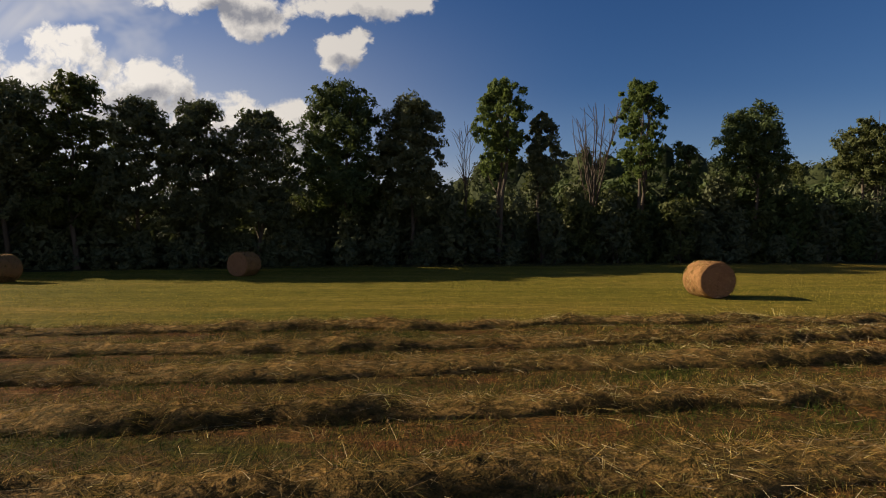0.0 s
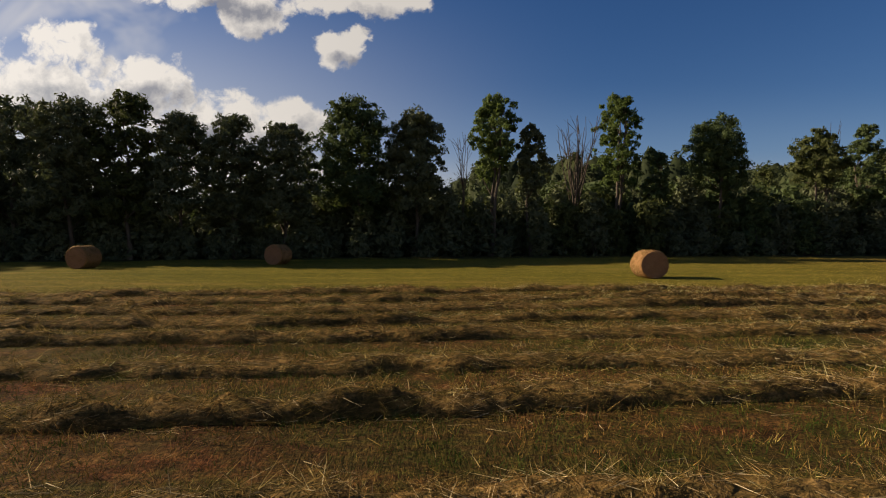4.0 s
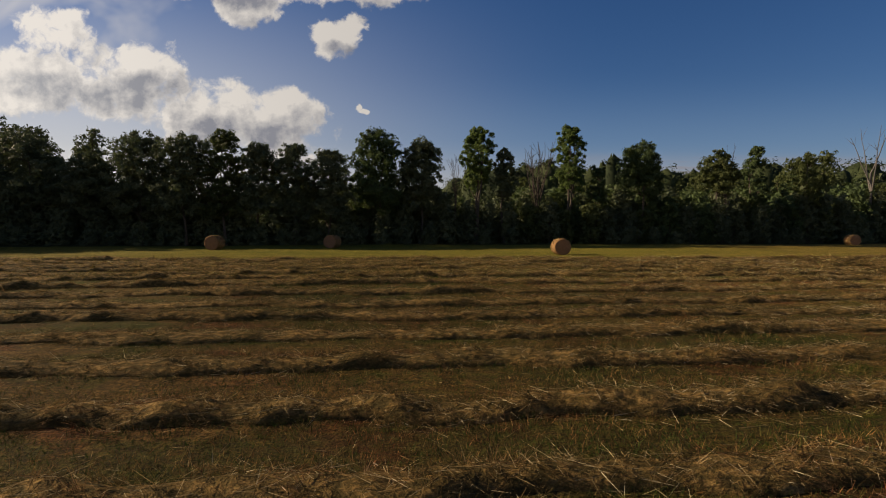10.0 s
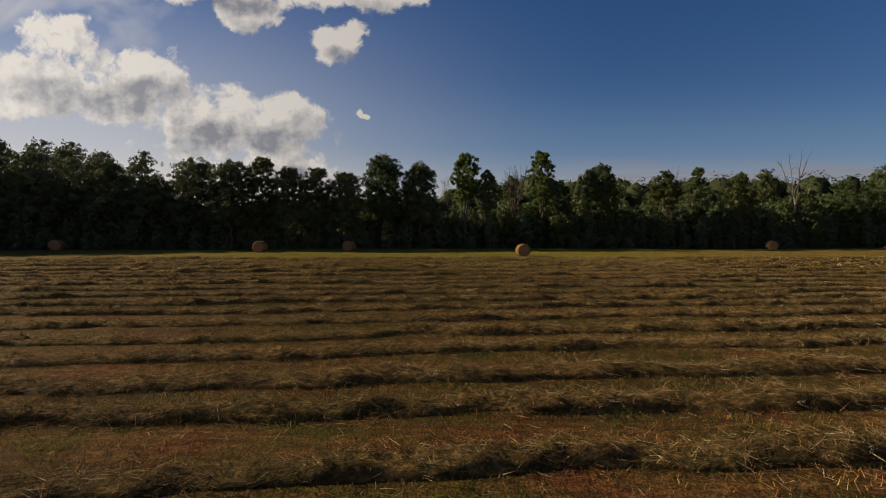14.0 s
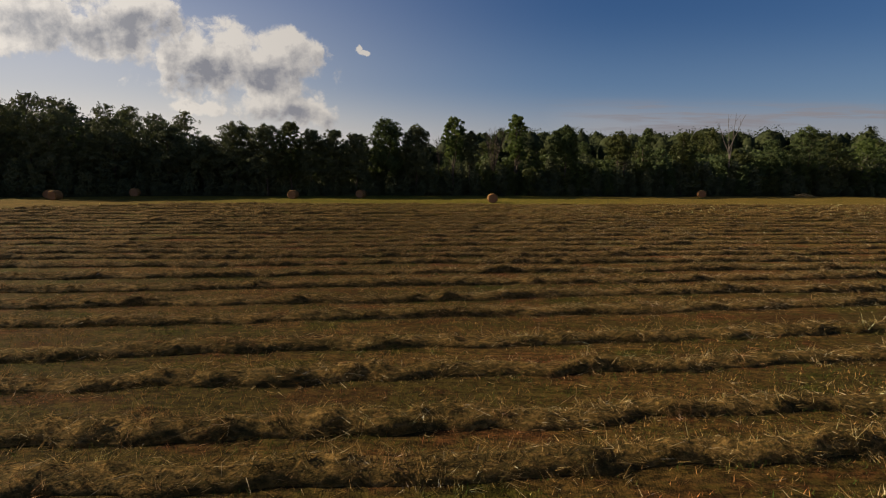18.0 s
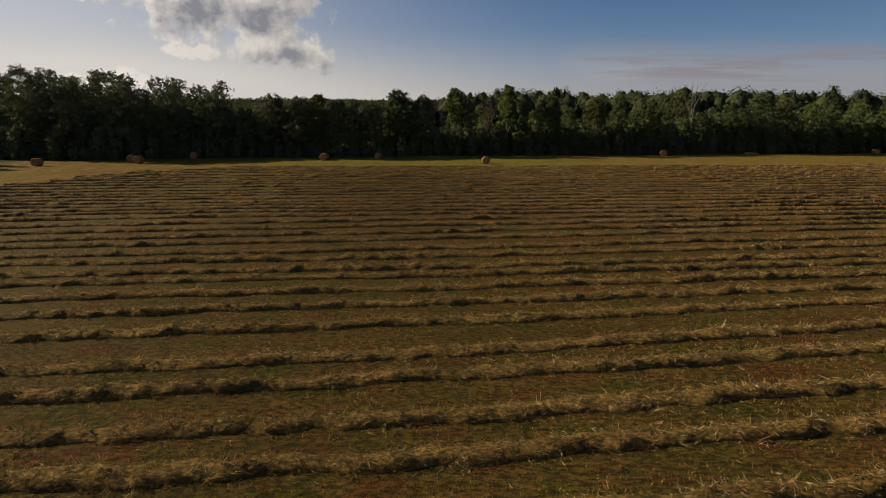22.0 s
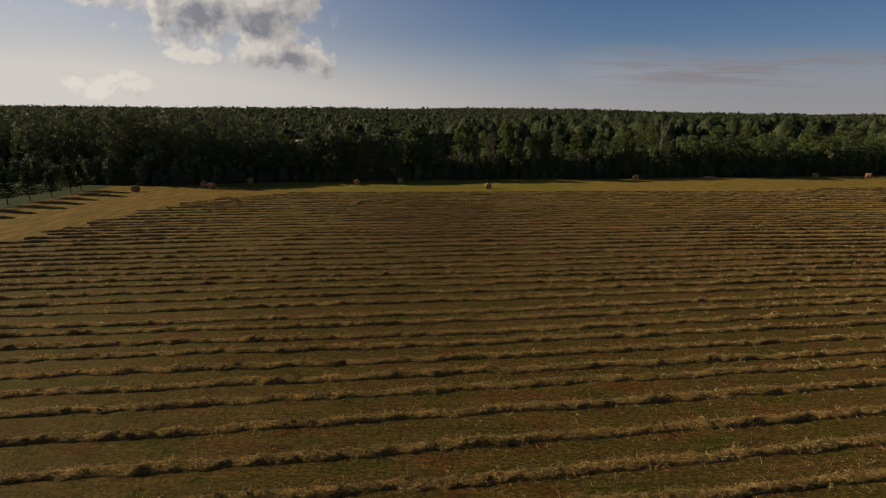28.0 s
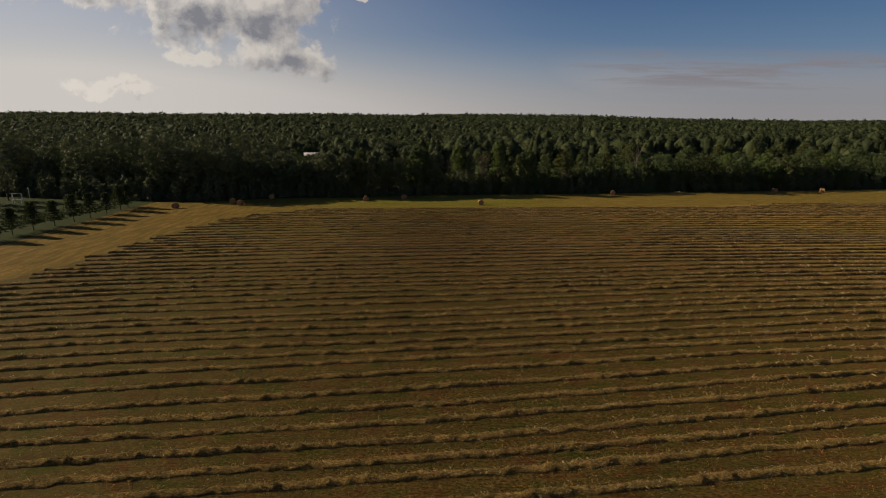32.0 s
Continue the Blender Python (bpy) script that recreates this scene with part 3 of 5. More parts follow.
def swath_shift(x, key):
    return ((0.5 if key < 18 else 0.26) * (value_noise(x / 3.5, key * 4.7, 16) - 0.5) + 0.25 * (value_noise(x / 0.9, key * 9.1, 17) - 0.5)) * (1 - 0.6 * rise(22, 60, np.abs(x)))


def swath_top(x, s, key, y0):
    """Place on the swath's surface at x, with s from -1 to 1 across it."""
    half, tall = swath_half(x, key), swath_height(x, key)
    y = swath_line(x, y0) + swath_shift(x, key) + s * half
    tall = tall * (0.84 if key < 18 else 0.95) * (1 + 0.5 * rise(22, 55, np.abs(x)))
    lump = 0.36 + 0.84 * value_noise(x / 0.40 + s * 1.3, s * 1.7 + key * 6.3, 18) + 0.50 * value_noise(x / 0.17 - s * 2.1, s * 3.3 + key * 2.9, 19)
    lump = 1 + (lump - 1) * (1 - 0.5 * rise(22, 60, np.abs(x)))
    z = tall * np.clip(1 - np.abs(s) ** 2.2, 0, 1) ** 0.72 * lump
    return y, z + ground_z(x, y)


def build_swath(number, y0, x_low, x_high):
    key = number + 0.37
    reach = 24 if y0 > -30 else 38
    inner = np.arange(max(x_low, -reach), min(x_high, reach), 0.18) if x_low < 34 else np.array([])
    outer = np.arange(x_low, x_high, 0.36)
    xs = np.unique(np.round(np.r_[outer[(outer < -reach) | (outer > reach)], inner], 2))
    ss = np.array([-1.0, -0.92, -0.6, -0.2, 0.25, 0.7, 1.0])
    x, s = np.meshgrid(xs, ss, indexing="ij")
    y, z = swath_top(x, s, key, y0)
    z = np.where(np.abs(s) > 0.99, z - 0.06, z)
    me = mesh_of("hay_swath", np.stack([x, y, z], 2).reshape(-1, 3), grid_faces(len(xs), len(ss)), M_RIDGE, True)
    ob = tagged(new("hay_swath", me), "long loose swath of drying cut hay lying on stubble", "hay swath", "swaths across the field")
    # strands: thick on the ground where the way leads low over it, fewer and broader far off
    low, mid_way = y0 > -44, y0 > -78
    bands = [(0, 9, 470 if low else 270 if mid_way else 190, 0.95 if low else 1.5 if mid_way else 2.3), (9, 18, 210 if low else 160, 1.5 if low else 2.0), (18, 36, 52 if low else 62, 2.6), (36, 70, 28, 3.9), (70, 150, 13, 4.8)]
    got = []
    for a, b, count, thick in bands:
        for lo, hi in ((max(a, x_low), min(b, x_high)), (max(-b, x_low), min(-a, x_high))):
            n = int((hi - lo) * count)
            if n < 1:
                continue
            # tufts: strands that lie the same way, from one spot
            each = 8
            m = n // each + 1
            pick = rng.integers(0, m, n)
            x = rng.uniform(lo, hi, m)[pick] + rng.normal(0, 0.055, n)
            s = np.clip((rng.uniform(-1.28, 1.12, m) * np.where(rng.random(m) < 0.10, 1.7, 1.0))[pick] + rng.normal(0, 0.10, n), -2.3, 2.3)
            y, z = swath_top(x, np.clip(s, -1, 1), key, y0)
            y = y + np.where(np.abs(s) > 1, (s - np.sign(s)) * 0.9, 0)
            turn = (rng.normal(0.0, 1.25, m) + np.pi * (rng.random(m) < 0.5))[pick] + rng.normal(0, 0.38, n)
            lift = np.where(rng.random(m) < (0.48 if low else 0.6), rng.uniform(0.2, 1.1, m), rng.normal(0.06, 0.16, m))[pick] + rng.normal(0, 0.2, n) - 0.2 * np.abs(s)
            size = rng.uniform(0.09, 0.32, n) * (0.7 + 0.6 * rng.random(m))[pick] * (0.9 + 0.16 * thick)
            way = np.stack([np.cos(turn) * np.cos(lift), np.sin(turn) * np.cos(lift), np.sin(lift)], 1) * size[:, None]
            base = np.stack([x, y, z + rng.uniform(0.0, 0.035, n)], 1)
            over = np.maximum(0.01 - (base[:, 2] + way[:, 2]), 0)
            way[:, 2] += over
            got.append(blades(base, way, rng.uniform(0.0035, 0.008, n) * thick))
    verts = np.concatenate([v for v, f in got])
    part("loose_straw", mesh_of("loose_straw", verts, np.arange(len(verts)).reshape(-1, 3), M_HAY), ob, "tangled pale and green hay strands", "stuff")
    # single long straws on top
    n = int((min(24, x_high) - max(-24, x_low)) * (70 if low else 16)) if x_low < 20 else 0
    if n:
        x, s = rng.uniform(max(-24, x_low), min(24, x_high), n), rng.normal(0, 0.85, n)
        y, z = swath_top(x, np.clip(s, -1, 1), key, y0)
        y = y + np.where(np.abs(s) > 1, (s - np.sign(s)) * 0.6, 0)
        turn, lift = rng.uniform(0, 2 * np.pi, n), rng.normal(0.06, 0.14, n)
        size = rng.uniform(0.16, 0.52, n)
        way = np.stack([np.cos(turn) * np.cos(lift), np.sin(turn) * np.cos(lift), np.sin(lift)], 1) * size[:, None]
        base = np.stack([x, y, z + rng.uniform(0.0, 0.05, n)], 1)
        way[:, 2] += np.maximum(0.01 - (base[:, 2] + way[:, 2]), 0)
        verts = blades(base, way, rng.uniform(0.003, 0.007, n) * (1.0 if low else 1.9))[0]
        part("long_straw", mesh_of("long_straw", verts, np.arange(len(verts)).reshape(-1, 3), M_STRAW), ob, "single pale dry straws", "stuff")
    return ob


SWATH_STEP = 2.41
# how far each swath lies off its even place
SWATH_OFF = [0.2, 0.2, 0.6, 0.3, 0.9, 0.6, 1.2, 1.0, 0.7, 0.3, 0.0, -0.1, -0.6, -0.5, -0.25, -0.2, -0.15, 0.0, 0.2, 0.3, 0.4, -0.1, -0.2, -0.1,
             -0.15, -0.4, -0.45, -0.5, 0.0, 0.1, 0.2, 0.1, -0.2, 0.1, 0.2, 0.4, 0.3, 0.4, 0.5, 0.4, -0.3, -0.2, -0.3, -0.4, -0.2, 0.0, 0.0]
swath_number = 0
for k in range(47):
    y0 = 15.3 - SWATH_STEP * k + 0.12 * math.sin(k * 2.7) + SWATH_OFF[k]
    left = float(np.interp(y0 - 5, *LEFT_END)) + 1.5 * math.sin(k * 1.9)
    build_swath(swath_number, y0, left, 140.0)
    swath_number += 1
for k in range(3):
    build_swath(swath_number, 15.0 + 2.4 * (k + 1), 80.0 + 8 * k, 150.0)
    swath_number += 1


# ---------------------------------------------------------------- stubble between the swaths
def build_stubble():
    def scatter(x0, x1, y0, y1, density, height, width):
        n = int((x1 - x0) * (y1 - y0) * density)
        x, y = rng.uniform(x0, x1, n), rng.uniform(y0, y1, n)
        keep = (y < field_end(x) + 0.3) & (x > np.interp(y, *LEFT_END) - 0.3) & (value_noise(x / 0.4, y / 0.4, 31) > 0.22)
        x, y = x[keep], y[keep]
        n = len(x)
        size = height * rng.uniform(0.4, 1.25, n) * (0.6 + 0.8 * value_noise(x / 1.5, y / 0.8, 32))
        lean = rng.normal(0, 0.5, (n, 2))
        way = np.stack([lean[:, 0], lean[:, 1], np.ones(n)], 1)
        way *= (size / np.linalg.norm(way, axis=1))[:, None]
        base = np.stack([x, y, ground_z(x, y) - 0.01], 1)
        return blades(base, way, width * rng.uniform(0.7, 1.4, n))[0]

    sets = [scatter(-7.5, 7.5, -31, 15.5, 370, 0.125, 0.0074), scatter(-22, -8, -31, 15.5, 54, 0.10, 0.011), scatter(8, 22, -31, 15.5, 54, 0.10, 0.011),
            scatter(-13, 13, -52, -31, 110, 0.12, 0.012), scatter(-20, 20, -80, -52, 48, 0.12, 0.017), scatter(-30, 30, -97, -80, 30, 0.13, 0.02),
            scatter(-50, -22, -60, 14, 14, 0.13, 0.03), scatter(22, 50, -60, 18, 14, 0.13, 0.03)]
    verts = np.concatenate(sets)
    me = mesh_of("stubble", verts, np.arange(len(verts)).reshape(-1, 3), M_STUBBLE)
    tagged(new("stubble", me), "short reddish brown and green cut grass stubble", "stubble", kind="stuff")


def build_wisps():
    """Wisps of hay that the rake left between the swaths."""
    sets = []
    for x0, x1, y0, y1, count, size, width in ((-9, 9, -31, 14, 900, 0.26, 0.006), (-22, 22, -62, -31, 800, 0.34, 0.012), (-36, 36, -97, -62, 1000, 0.36, 0.016)):
        cx, cy = rng.uniform(x0, x1, count), rng.uniform(y0, y1, count)
        keep = value_noise(cx / 3.0, cy / 1.1, 36) > 0.5
        cx, cy = cx[keep], cy[keep]
        pick = np.repeat(np.arange(len(cx)), 9)
        n = len(pick)
        x, y = cx[pick] + rng.normal(0, 0.6 * size, n), cy[pick] + rng.normal(0, 0.4 * size, n)
        turn, lift = rng.uniform(0, np.pi, len(cx))[pick] + rng.normal(0, 0.7, n), rng.uniform(0.0, 0.45, n)
        way = np.stack([np.cos(turn) * np.cos(lift), np.sin(turn) * np.cos(lift), np.sin(lift)], 1) * (size * rng.uniform(0.4, 1.2, n))[:, None]
        sets.append(blades(np.stack([x, y, ground_z(x, y) + rng.uniform(0.02, 0.09, n)], 1), way, width * rng.uniform(0.6, 1.3, n))[0])
    verts = np.concatenate(sets)
    me = mesh_of("hay_wisps", verts, np.arange(len(verts)).reshape(-1, 3), M_HAY)
    tagged(new("hay_wisps", me), "thin wisps of raked hay strewn between the swaths", "loose hay", kind="stuff")


def build_lane_grass():
    def scatter(x0, x1, y0, y1, density, height, width):
        n = int((x1 - x0) * (y1 - y0) * density)
        x, y = rng.uniform(x0, x1, n), rng.uniform(y0, y1, n)
        keep = (y > field_end(x) - 0.2) & (y < wood_edge(x) - 1.0)
        x, y = x[keep], y[keep]
        n = len(x)
        way = np.stack([rng.normal(0, 0.5, n), rng.normal(0, 0.5, n), np.ones(n)], 1)
        way *= (height * rng.uniform(0.4, 1.3, n) / np.linalg.norm(way, axis=1))[:, None]
        return blades(np.stack([x, y, ground_z(x, y) - 0.005], 1), way, width * rng.uniform(0.7, 1.4, n))[0]

    verts = np.concatenate([scatter(-24, 34, 13, 48, 55, 0.07, 0.014)])
    me = mesh_of("lane_grass", verts, np.arange(len(verts)).reshape(-1, 3), M_LANE_GRASS)
    tagged(new("lane_grass", me), "short yellow green grass on the baled lane", "grass", kind="stuff")


def build_grass_patch(x0, y0):
    """A low straw mound standing in for pale grass under the trees' edge."""
    a, t = np.meshgrid(np.linspace(0, 2 * np.pi, 36), np.linspace(0, 1, 9), indexing="ij")
    lump = 0.75 + 0.5 * value_noise(a * 2.2, t * 4.0, 81)
    x, y = 2.6 * (1 - t) * np.cos(a) * (0.85 + 0.3 * value_noise(a, t * 0, 82)), 0.9 * (1 - t) * np.sin(a)
    z = 0.62 * np.sin(t * np.pi / 2) * lump - 0.05
    z = np.where(t > 0.99, 0.58, z) + ground_z(x0 + x, y0 + y)
    me = mesh_of("grass_heap", np.stack([x0 + x, y0 + y, z], 2).reshape(-1, 3), grid_faces(36, 9), M_RIDGE, True)
    ob = tagged(new("grass_heap", me), "pale patch of grass beside the wood, built as a low mound", "grass heap")
    spot = rng.integers(0, x.size, 900)
    turn, lift = rng.uniform(0, 2 * np.pi, 900), rng.uniform(-0.1, 0.7, 900)
    way = np.stack([np.cos(turn) * np.cos(lift), np.sin(turn) * np.cos(lift), np.sin(lift)], 1) * rng.uniform(0.15, 0.5, 900)[:, None]
    base = np.stack([x0 + x.ravel()[spot], y0 + y.ravel()[spot], z.ravel()[spot]], 1) + rng.normal(0, 0.06, (900, 3))
    verts = blades(base, way, rng.uniform(0.02, 0.04, 900))[0]
    part("loose_straw", mesh_of("loose_straw", verts, np.arange(len(verts)).reshape(-1, 3), M_STRAW), ob, "pale dry grass strands", "stuff")


build_stubble()
build_wisps()
build_lane_grass()
build_grass_patch(78.5, 48.3)


# ---------------------------------------------------------------- round bales
def tubes(paths, sides=6):
    """One mesh's arrays from tapered tubes: each path is a list of (point, radius)."""
    verts, faces, at = [], [], 0
    for path in paths:
        pts = [Vector(p) for p, r in path]
        for i, (p, r) in enumerate(path):
            d = (pts[min(i + 1, len(pts) - 1)] - pts[max(i - 1, 0)]).normalized()
            e = d.orthogonal().normalized()
            g = d.cross(e)
            for q in range(sides):
                a = 2 * math.pi * q / sides
                verts.append(Vector(p) + (e * math.cos(a) + g * math.sin(a)) * r)
        for i in range(len(path) - 1):
            for q in range(sides):
                w = (q + 1) % sides
                faces.append((at + i * sides + q, at + i * sides + w, at + (i + 1) * sides + w, at + (i + 1) * sides + q))
        at += len(path) * sides
    return np.array([tuple(v) for v in verts]), np.array(faces)


BALE_R, BALE_L = 0.75, 1.25


def build_bale(seed):
    """A round bale lying on its side, its axis along y, resting on z = 0."""
    root = tagged(new("hay_bale", None), "round bale of golden hay lying on its side", "hay bale", "round bales on the field")
    na, nl = 56, 16
    a = np.linspace(0, 2 * np.pi, na, endpoint=False)
    t = np.linspace(-1, 1, nl)
    A, T = np.meshgrid(a, t, indexing="ij")
    edge = np.clip((np.abs(T) - 0.86) / 0.14, 0, 1)
    r = BALE_R * (1 - 0.09 * edge ** 2.2) + 0.035 * (value_noise(A * 3 + seed, T * 2.2, 41) - 0.5) + 0.03 * (value_noise(A * 14 + seed, T * 9, 42) - 0.5)
    sag = 1 - 0.05 * np.clip(-np.sin(A), 0, 1)
    x, z = r * np.cos(A) * 1.02, r * np.sin(A) * sag
    z = np.maximum(z, -BALE_R * 0.93)
    verts = np.stack([x, T * BALE_L / 2, z + BALE_R * 0.93], 2).reshape(-1, 3)
    faces = np.concatenate([grid_faces(na, nl), np.stack([(na - 1) * nl + np.arange(nl - 1), np.arange(nl - 1), np.arange(1, nl), (na - 1) * nl + np.arange(1, nl)], 1)])
    part("roll", mesh_of("roll", verts, faces, M_BALE, True), root)
    for sign in (-1, 1):
        rr = np.linspace(0.0, 1.0, 14)
        R, A2 = np.meshgrid(rr, a, indexing="ij")
        swirl = 0.022 * np.sin(R * 46 + A2 * 1.0) + 0.03 * (value_noise(R * 14, A2 * 5 + seed, 43) - 0.5)
        depth = BALE_L / 2 + 0.02 * (1 - R ** 2) + swirl * (R < 0.99)
        rad = R * BALE_R * 0.915
        xz = rad * np.sin(A2)
        zz = np.maximum(xz * (1 - 0.05 * (xz < 0)), -BALE_R * 0.93)
        v = np.stack([rad * np.cos(A2) * 1.02, sign * depth, zz + BALE_R * 0.93], 2).reshape(-1, 3)
        f = np.concatenate([grid_faces(14, na), np.stack([np.arange(13) * na + na - 1, np.arange(1, 14) * na + na - 1, np.arange(1, 14) * na, np.arange(13) * na], 1)])
        part("end_face", mesh_of("end_face", v, f, M_BALE_END, True), root, "flat end of tightly coiled hay")
    n = 2600
    ang, along = rng.uniform(0, 2 * np.pi, n), rng.uniform(-0.96, 0.96, n)
    rad = BALE_R * 0.99
    base = np.stack([rad * np.cos(ang) * 1.02, along * BALE_L / 2, np.maximum(rad * np.sin(ang), -BALE_R * 0.9) + BALE_R * 0.93], 1)
    out = np.stack([np.cos(ang), 0 * ang, np.sin(ang)], 1)
    round_ = np.stack([-np.sin(ang), rng.normal(0, 0.35, n), np.cos(ang)], 1)
    way = (round_ * np.where(rng.random(n) < 0.5, 1, -1)[:, None] + out * rng.uniform(0.02, 0.35, n)[:, None]) * rng.uniform(0.05, 0.2, n)[:, None]
    v, f = blades(base, way, rng.uniform(0.005, 0.011, n))
    n = 900
    ang, rad = rng.uniform(0, 2 * np.pi, n), BALE_R * 0.9 * np.sqrt(rng.random(n))
    sign = np.where(rng.random(n) < 0.5, 1, -1)
    base = np.stack([rad * np.cos(ang), sign * (BALE_L / 2 + 0.01), np.maximum(rad * np.sin(ang), -0.66) + BALE_R * 0.93], 1)
    way = np.stack([-np.sin(ang), sign * rng.uniform(0.1, 0.6, n), np.cos(ang)], 1) * rng.uniform(0.04, 0.13, n)[:, None]
    v2, _ = blades(base, way, rng.uniform(0.005, 0.01, n))
    v = np.concatenate([v, v2])
    v[:, 2] = np.maximum(v[:, 2], 0.005)
    part("loose_straw", mesh_of("loose_straw", v, np.arange(len(v)).reshape(-1, 3), M_HAY), root, "stray straws sticking out", "stuff")
    return root


BALES = [(10.45, 21.9, 4), (-22.6, 27.9, -8), (-11.8, 32.2, -18), (55.3, 44.9, -5), (-51.1, 31.3, 12), (-70.8, 13.2, -8),
         (113.1, 52.4, 8), (129.6, 52.8, 64), (-59.4, 22.6, 15), (-55.8, 18.8, -12)]
first_bale = None
for bx, by, turn in BALES:
    where = pose(bx, by, float(ground_z(np.array(bx), np.array(by))) - 0.02, 0, 0, turn)
    if first_bale is None:
        first_bale = build_bale(3)
        first_bale.matrix_basis = where
    else:
        copy_thing(first_bale, where)


# ---------------------------------------------------------------- trees
def leaf_cards(centres, size, outward=None, loose=0.7, corners=4):
    """Small pointed leaf sprays; with outward they face roughly that way, as the leaves of a crown do."""
    n = len(centres)
    a = rng.normal(size=(n, 3))
    face = rng.normal(size=(n, 3))
    if outward is not None:
        face = outward / (np.linalg.norm(outward, axis=1)[:, None] + 1e-6) + loose * face
        a = np.cross(face, a)
    a /= np.linalg.norm(a, axis=1)[:, None]
    b = np.cross(a, face)
    b /= np.linalg.norm(b, axis=1)[:, None]
    s = (size * rng.uniform(0.55, 1.35, n))[:, None]
    a, b = a * s, b * s * 0.62
    if corners == 3:
        verts = np.stack([centres - a * 0.6 - b * 0.45, centres - a * 0.6 + b * 0.45, centres + a * 0.75], 1).reshape(-1, 3)
        return verts, np.arange(3 * n).reshape(-1, 3)
    verts = np.stack([centres - a * 0.6, centres - b * 0.5 + a * 0.05, centres + a * 0.7, centres + b * 0.5 + a * 0.05], 1).reshape(-1, 3)
    return verts, np.arange(4 * n).reshape(-1, 4)


def crown_width(shape, t):
    """Half width of a crown at t from its bottom to its top, the widest being 1."""
    t = np.clip(t, 0, 1)
    if shape == "round":
        return np.sqrt(np.clip(1 - np.abs(2 * t - 0.86) ** 2.6 / 1.5, 0.03, 1))
    if shape == "fan":
        return 0.35 + 0.65 * np.sin(np.clip(t * 1.15 + 0.12, 0, 1) * np.pi * 0.62) - 0.9 * np.clip(t - 0.8, 0, 1)
    if shape == "slim":
        return np.sin(np.clip(0.13 + 0.80 * t, 0, 1) * np.pi) ** 0.8
    return 0.95 - 0.45 * t


def crown_points(shape, height, width, bottom, clumps, leaves, spread, seed):
    """Leaf places of a crown: boughs as rounded lobes, twigs with leaves all over each lobe, gaps between them."""
    r = np.random.default_rng(seed)
    tall = height - bottom
    lobes = max(30, int(round(tall * width / 1.1)))
    at = (np.arange(lobes) + r.uniform(0.1, 0.9, lobes)) / lobes
    size = np.clip(width * r.uniform(0.13, 0.24, lobes), 0.5, 0.3 * tall)
    ang = np.arange(lobes) * 2.4 + r.uniform(-0.6, 0.6, lobes)
    reach = np.maximum(crown_width(shape, at) * width / 2 - 0.85 * size, 0) * r.uniform(0.15, 1.1, lobes) ** 0.5
    low, high = bottom + 0.6 * size, height - 0.9 * size
    mid = np.stack([reach * np.cos(ang), reach * np.sin(ang), low + (high - low) * np.minimum(at * 1.05, 1.0)], 1)
    own = r.choice(lobes, clumps, p=size ** 2 / np.sum(size ** 2))
    way = r.normal(0, 1, (clumps, 3)) + np.array([0, 0, 0.35])
    way /= np.linalg.norm(way, axis=1)[:, None]
    c = mid[own] + way * (size[own] * r.uniform(0.25, 1.0, clumps) ** 0.5 * 1.02)[:, None] * np.array([1, 1, 0.9])
    pick = r.integers(0, clumps, leaves)
    puff = spread * (0.5 + 0.8 * hashed(pick.astype(float), 3.0, seed))
    way = r.normal(0, 1, (leaves, 3))
    way /= np.linalg.norm(way, axis=1)[:, None]
    pts = c[pick] + way * (puff * r.random(leaves) ** 0.45)[:, None] * np.array([1, 1, 0.8])
    return pts, c, 0.8 * (pts - c[pick]) + 0.6 * (pts - mid[own[pick]])


def tree_wood(height, bottom, c, seed, girth, stems=1, sides=6):
    r = random.Random(seed)
    paths = []
    for s in range(stems):
        ox, oy = (r.uniform(-0.5, 0.5), r.uniform(-0.5, 0.5)) if stems > 1 else (0.0, 0.0)
        lean = (r.uniform(-0.08, 0.08), r.uniform(-0.08, 0.08))
        top = bottom + (height - bottom) * 0.82
        spine = [((ox + lean[0] * z + 0.12 * math.sin(z * 0.9 + seed), oy + lean[1] * z + 0.12 * math.cos(z * 0.7 + seed), z), girth * (1 - 0.88 * z / top))
                 for z in (top * q / 7 for q in range(8))]
        spine[0] = ((spine[0][0][0], spine[0][0][1], -0.15), girth * 1.35)
        paths.append(spine)
        for tip in r.sample(list(map(tuple, c)), min(len(c), (16 if sides > 4 else 4) // stems + 3)):
            z0 = max(bottom * 0.75, min(top * 0.92, tip[2] - r.uniform(0.8, 2.4)))
            q = z0 / top * 7
            i = min(int(q), 6)
            a, b = Vector(spine[i][0]), Vector(spine[i + 1][0])
            start = a.lerp(b, q - i)
            end = Vector(tip)
            mid = start.lerp(end, 0.5) + Vector((r.uniform(-0.2, 0.2), r.uniform(-0.2, 0.2), r.uniform(0.0, 0.35)))
            w = girth * 0.36 * (1 - 0.6 * z0 / top)
            paths.append([(tuple(start), w), (tuple(mid), w * 0.65), (tuple(end), w * 0.25)])
    return tubes(paths, sides)


